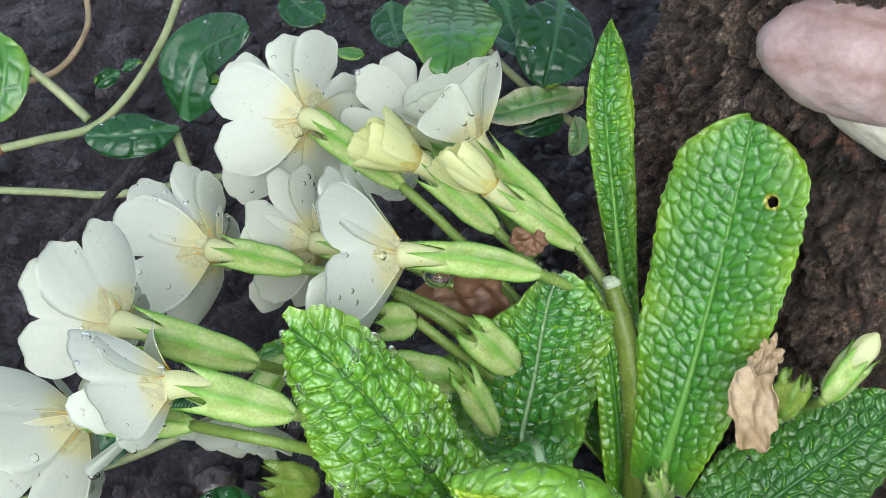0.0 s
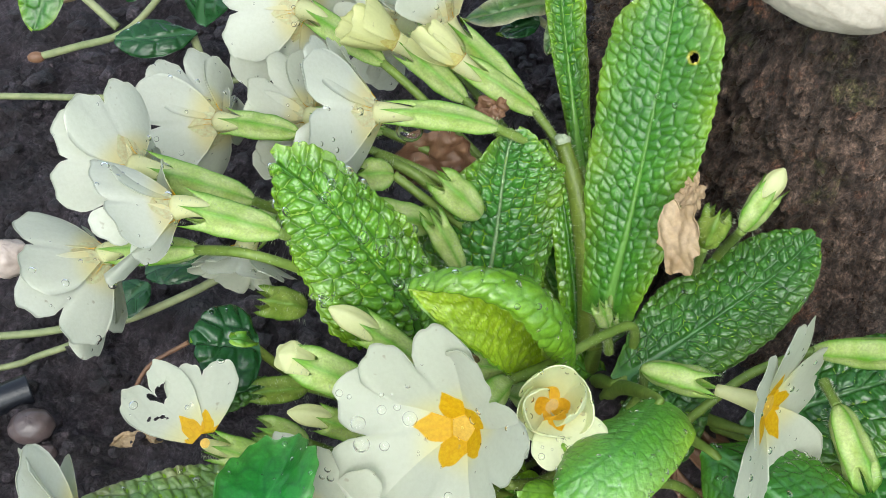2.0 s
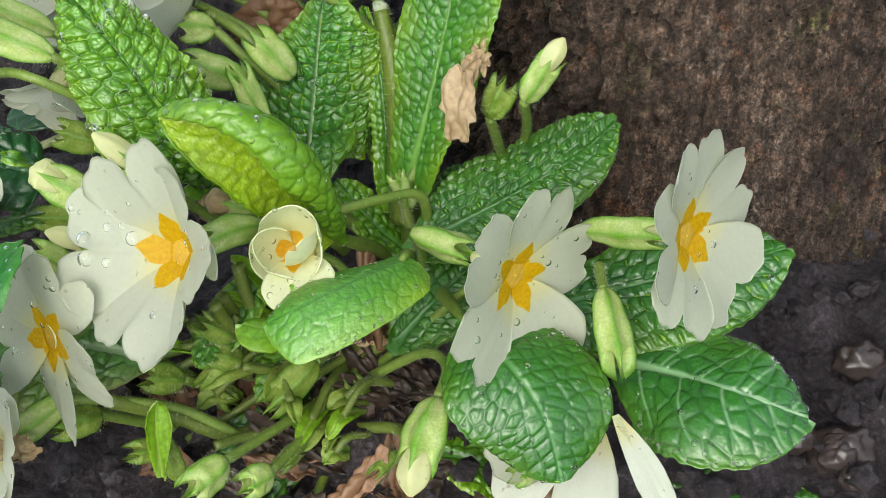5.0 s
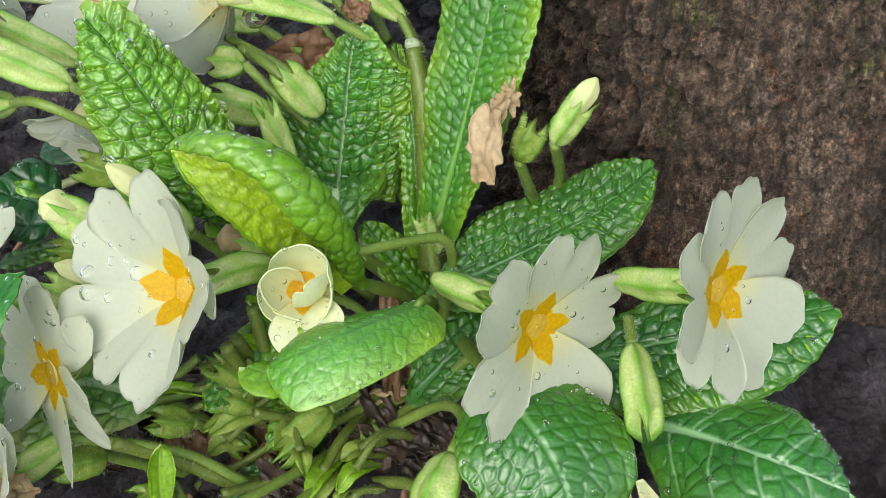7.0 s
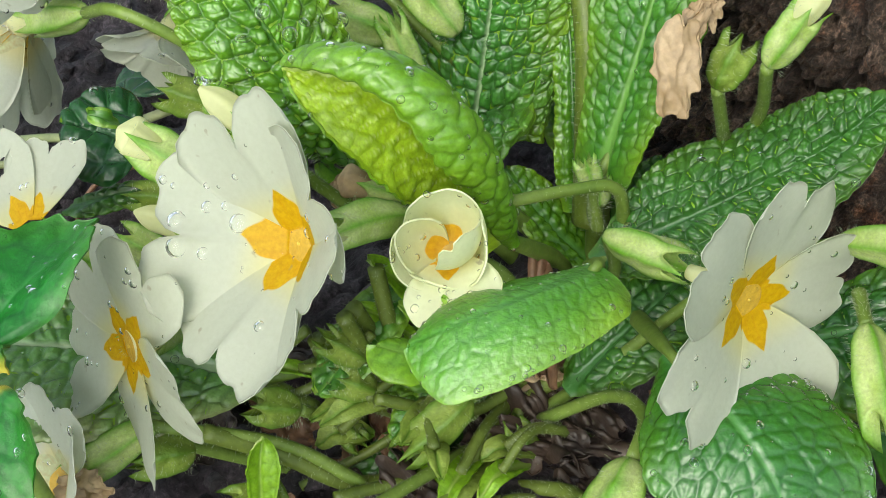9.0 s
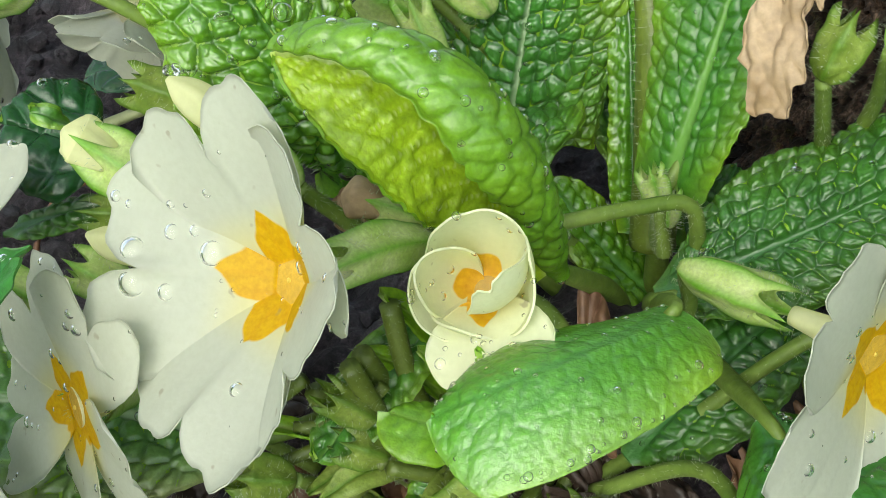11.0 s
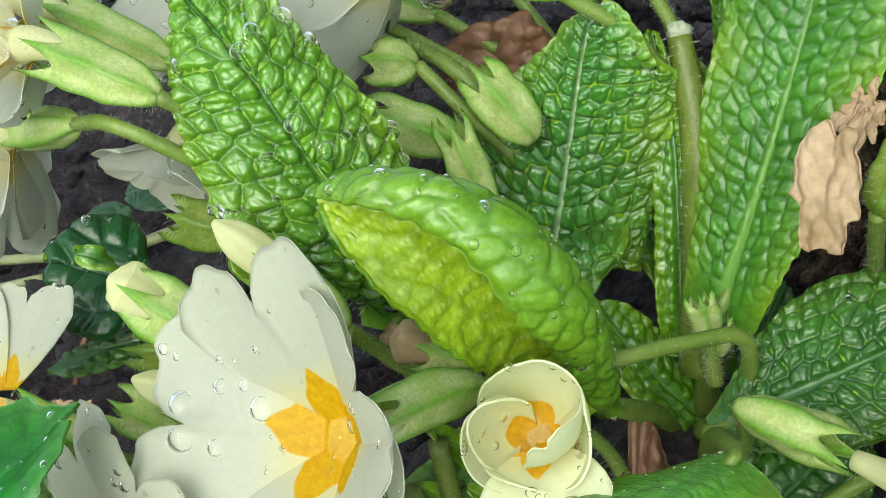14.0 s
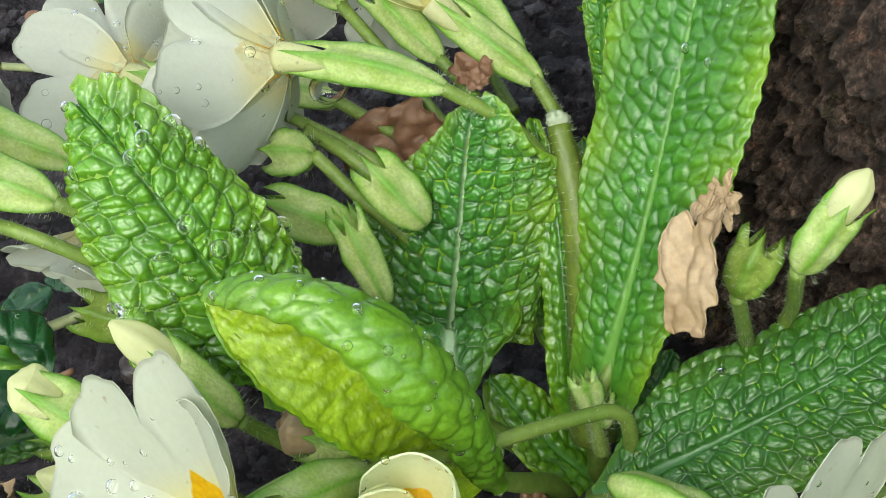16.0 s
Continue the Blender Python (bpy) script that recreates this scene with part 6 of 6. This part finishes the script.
# the wet brown litter under the stalks, its colour darkened for the shade there
SHADED_LITTER = plain_plant("shaded_litter", (0.020, 0.013, 0.010), (0.066, 0.042, 0.029), 0.55, 150, 0.03)
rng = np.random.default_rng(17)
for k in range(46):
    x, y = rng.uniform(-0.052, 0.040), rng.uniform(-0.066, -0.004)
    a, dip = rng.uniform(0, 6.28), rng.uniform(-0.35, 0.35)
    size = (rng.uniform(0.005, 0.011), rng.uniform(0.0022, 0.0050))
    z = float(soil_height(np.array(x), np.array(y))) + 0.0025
    crumpled("dead_leaf", (x, y, z), (math.cos(a), math.sin(a), dip), (-math.sin(a), math.cos(a), rng.uniform(-0.3, 0.5)), size, (SHADED_LITTER, SHADED_LITTER, BROWN)[k % 3], "brown wet dead leaf scrap on the soil", "leaf", 40.0 + 3 * k, None, 0.45)["group"] = "dead leaf scraps under the plant"


def pebble(at, r, flat, mat, label, seed, name="pebble", category="stone", wave=0.22):
    me = lobe_mesh(name, at, (1, 0.2, 0), (-0.2, 1, 0), (0, 0, 1), (r, r * 0.8, r * flat), mat, 0, seed, wave, 24, 32)
    return tagged(part(name, me), label, category, "stones on the soil" if name == "pebble" else "")


PEBBLE = plain_plant("smooth_pebble", (0.055, 0.040, 0.039), (0.11, 0.082, 0.080), 0.3, 60, 0.0)
pebble((-0.1066, 0.0078, 0.0040), 0.0046, 0.75, PEBBLE, "smooth greyish brown wet pebble on soil", 1.0, wave=0.08)
pebble((-0.1035, 0.0025, 0.0022), 0.0024, 0.7, PEBBLE, "small brown wet pebble on soil", 1.6, wave=0.1)
pebble((-0.1138, 0.0396, 0.0188), 0.0050, 0.8, SHELL, "pale pinkish empty snail shell on soil", 2.0, "snail_shell", "shell")
PIPE = plain_plant("black_plastic", (0.006, 0.007, 0.010), (0.012, 0.013, 0.018), 0.3, 60, 0.0)
vine([(-0.1220, 0.0100, 0.0048), (-0.1160, 0.0128, 0.0048), (-0.1082, 0.0165, 0.0046)], 0.0040, "short black plastic pipe end on soil", PIPE, "pipe", "pipe")
pebble((-0.0688, 0.0284, 0.0057), 0.0040, 0.6, STONE, "grey wet pebble on soil", 4.0)
pebble((0.0893, -0.0174, -0.0020), 0.0062, 0.8, STONE, "brown wet stone at the foot of the trunk", 5.0)
pebble((0.0934, 0.0017, 0.0005), 0.0048, 0.8, STONE, "dark wet stone at the foot of the trunk", 6.0)
# more dark stones, added to darken the shaded ground beside the trunk
rng = np.random.default_rng(31)
for k in range(16):
    x, y, r = rng.uniform(0.078, 0.122), rng.uniform(-0.045, 0.022), rng.uniform(0.0028, 0.0056)
    pebble((x, y, 0.001), r, rng.uniform(0.6, 0.85), STONE, "dark brown stone added to darken shaded ground by the trunk", 20.0 + k)
pebble((0.0834, -0.0216, -0.0100), 0.0042, 0.8, SOIL, "dark wet stone at the foot of the trunk", 7.0)

for point, r in (((-0.0374, -0.0270, 0.0552), 0.00125), ((-0.0371, -0.0294, 0.0529), 0.00140), ((-0.0295, -0.0267, 0.0553), 0.00125), ((-0.0341, -0.0255, 0.0560), 0.0008), ((-0.0336, -0.0292, 0.0524), 0.00085), ((-0.0316, -0.0252, 0.0568), 0.0006), ((-0.0268, -0.0235, 0.0580), 0.0004)):
    drop_on(F, point, r)

o = under("water_drop", drops_mesh("water_drop", [((-0.0288, 0.0335, 0.0584), (-0.022, -0.330, 0.944), 0.0026)], G), PLANT, "large hanging water drop")

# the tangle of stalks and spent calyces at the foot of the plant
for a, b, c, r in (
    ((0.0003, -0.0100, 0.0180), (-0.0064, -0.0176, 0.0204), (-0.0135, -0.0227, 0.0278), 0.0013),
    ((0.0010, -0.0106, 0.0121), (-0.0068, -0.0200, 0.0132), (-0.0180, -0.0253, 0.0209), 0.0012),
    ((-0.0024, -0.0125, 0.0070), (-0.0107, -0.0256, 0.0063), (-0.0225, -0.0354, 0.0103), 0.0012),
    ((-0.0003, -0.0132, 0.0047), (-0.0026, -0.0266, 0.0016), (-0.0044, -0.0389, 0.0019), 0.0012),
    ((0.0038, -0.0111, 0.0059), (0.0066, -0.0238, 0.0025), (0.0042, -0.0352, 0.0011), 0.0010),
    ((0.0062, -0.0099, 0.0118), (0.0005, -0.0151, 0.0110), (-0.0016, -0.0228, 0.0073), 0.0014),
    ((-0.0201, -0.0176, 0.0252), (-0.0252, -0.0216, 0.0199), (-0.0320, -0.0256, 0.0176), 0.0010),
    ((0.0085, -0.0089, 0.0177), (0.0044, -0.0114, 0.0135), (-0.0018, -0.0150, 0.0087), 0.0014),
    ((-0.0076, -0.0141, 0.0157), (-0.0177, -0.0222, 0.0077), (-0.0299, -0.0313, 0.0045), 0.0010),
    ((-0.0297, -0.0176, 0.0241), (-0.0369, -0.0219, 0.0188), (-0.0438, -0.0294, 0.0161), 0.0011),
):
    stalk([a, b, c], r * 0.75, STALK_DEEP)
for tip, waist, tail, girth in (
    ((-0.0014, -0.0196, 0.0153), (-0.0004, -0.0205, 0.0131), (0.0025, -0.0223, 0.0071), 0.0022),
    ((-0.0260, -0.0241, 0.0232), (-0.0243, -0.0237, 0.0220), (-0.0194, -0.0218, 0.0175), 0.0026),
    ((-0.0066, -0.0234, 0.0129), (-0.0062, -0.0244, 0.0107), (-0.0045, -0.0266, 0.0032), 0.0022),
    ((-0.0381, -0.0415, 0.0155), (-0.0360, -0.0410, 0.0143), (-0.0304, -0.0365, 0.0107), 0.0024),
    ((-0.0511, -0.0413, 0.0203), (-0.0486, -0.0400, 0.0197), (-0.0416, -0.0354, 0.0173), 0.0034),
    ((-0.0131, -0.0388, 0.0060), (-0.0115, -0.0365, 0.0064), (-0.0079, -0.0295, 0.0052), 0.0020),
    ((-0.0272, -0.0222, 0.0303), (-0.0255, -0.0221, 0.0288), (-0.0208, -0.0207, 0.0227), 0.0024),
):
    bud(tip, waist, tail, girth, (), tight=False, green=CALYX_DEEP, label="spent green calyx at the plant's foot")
leaf([(-0.0043, -0.0077, 0.0075), (-0.0106, -0.0168, 0.0046), (-0.0168, -0.0242, 0.0032), (-0.0242, -0.0310, 0.0011)], (0.051, -0.064, 0.997), 0.0060, 0.0060, 0, profile=OVAL, mats=[LEAF_DARK, LEAF_BACK], petiole=False, nu=60, nv=41)
leaf([(0.0044, -0.0082, 0.0057), (0.0066, -0.0178, 0.0011), (0.0066, -0.0259, -0.0019), (0.0048, -0.0355, -0.0045)], (0.051, -0.064, 0.997), 0.0050, 0.0050, 0, profile=OVAL, mats=[LEAF, LEAF_BACK], petiole=False, nu=60, nv=41)
leaf([(-0.0167, -0.0058, 0.0241), (-0.0204, -0.0128, 0.0241), (-0.0234, -0.0191, 0.0218), (-0.0264, -0.0253, 0.0196)], (0.051, -0.064, 0.997), 0.0050, 0.0050, 0, profile=OVAL, mats=[LEAF, LEAF_BACK], petiole=False, nu=60, nv=41)

# green shoots between the open flowers
leaf([(0.0065, -0.0165, 0.0165), (0.0125, -0.0112, 0.0225), (0.0185, -0.0040, 0.0250), (0.0235, 0.0030, 0.0250)], (0.05, -0.20, 0.98), 0.0078, 0.0074, 10, profile=OVAL, puck=0.0008, cell=0.0023, fold=(6, 6), curl=(-20, -20), midrib=0.5, mats=[LEAF_DARK, LEAF_BACK], petiole=False, nu=141, nv=81, coarse=4, label="dark green quilted leaf low behind the flowers")
leaf([(-0.0100, -0.0080, 0.0110), (-0.0160, -0.0140, 0.0155), (-0.0230, -0.0180, 0.0170), (-0.0290, -0.0215, 0.0150)], (-0.05, -0.20, 0.98), 0.0068, 0.0062, 6, profile=OVAL, cell=0.0024, fold=(8, 8), curl=(-20, -20), mats=[LEAF, LEAF_BACK], petiole=False, nu=120, nv=81, coarse=4, label="low quilted green leaf among the stalks")
leaf([(-0.0050, -0.0120, 0.0100), (-0.0090, -0.0180, 0.0140), (-0.0125, -0.0225, 0.0150), (-0.0160, -0.0270, 0.0135)], (0.05, -0.20, 0.98), 0.0050, 0.0046, 4, profile=OVAL, cell=0.0024, fold=(8, 8), curl=(-20, -20), mats=[LEAF, LEAF_BACK], petiole=False, nu=100, nv=61, coarse=4, label="low quilted green leaf among the stalks")
for tip, base, width in (((-0.0215, -0.0110, 0.0330), (-0.0120, -0.0080, 0.0120), 0.0018), ((-0.0180, -0.0110, 0.0340), (-0.0100, -0.0090, 0.0120), 0.0021), ((-0.0232, -0.0150, 0.0270), (-0.0140, -0.0110, 0.0120), 0.0016), ((-0.0165, -0.0150, 0.0290), (-0.0090, -0.0120, 0.0110), 0.0019), ((-0.0130, -0.0200, 0.0240), (-0.0060, -0.0140, 0.0110), 0.0017), ((-0.0300, -0.0360, 0.0240), (-0.0300, -0.0430, 0.0110), 0.0026)):
    tip, base = np.array(tip), np.array(base)
    leaf([base, base * 0.65 + tip * 0.35 + (0, 0, 0.002), base * 0.3 + tip * 0.7 + (0, 0, 0.002), tip], (0.25, -0.65, 0.72), width, width * 0.85, 0, profile=STRAP, puck=0.0003, fold=(26, 26), midrib=0.5, mats=[LEAF_BACK, CALYX], petiole=False, nu=50, nv=21, label="narrow folded pale green young leaf")

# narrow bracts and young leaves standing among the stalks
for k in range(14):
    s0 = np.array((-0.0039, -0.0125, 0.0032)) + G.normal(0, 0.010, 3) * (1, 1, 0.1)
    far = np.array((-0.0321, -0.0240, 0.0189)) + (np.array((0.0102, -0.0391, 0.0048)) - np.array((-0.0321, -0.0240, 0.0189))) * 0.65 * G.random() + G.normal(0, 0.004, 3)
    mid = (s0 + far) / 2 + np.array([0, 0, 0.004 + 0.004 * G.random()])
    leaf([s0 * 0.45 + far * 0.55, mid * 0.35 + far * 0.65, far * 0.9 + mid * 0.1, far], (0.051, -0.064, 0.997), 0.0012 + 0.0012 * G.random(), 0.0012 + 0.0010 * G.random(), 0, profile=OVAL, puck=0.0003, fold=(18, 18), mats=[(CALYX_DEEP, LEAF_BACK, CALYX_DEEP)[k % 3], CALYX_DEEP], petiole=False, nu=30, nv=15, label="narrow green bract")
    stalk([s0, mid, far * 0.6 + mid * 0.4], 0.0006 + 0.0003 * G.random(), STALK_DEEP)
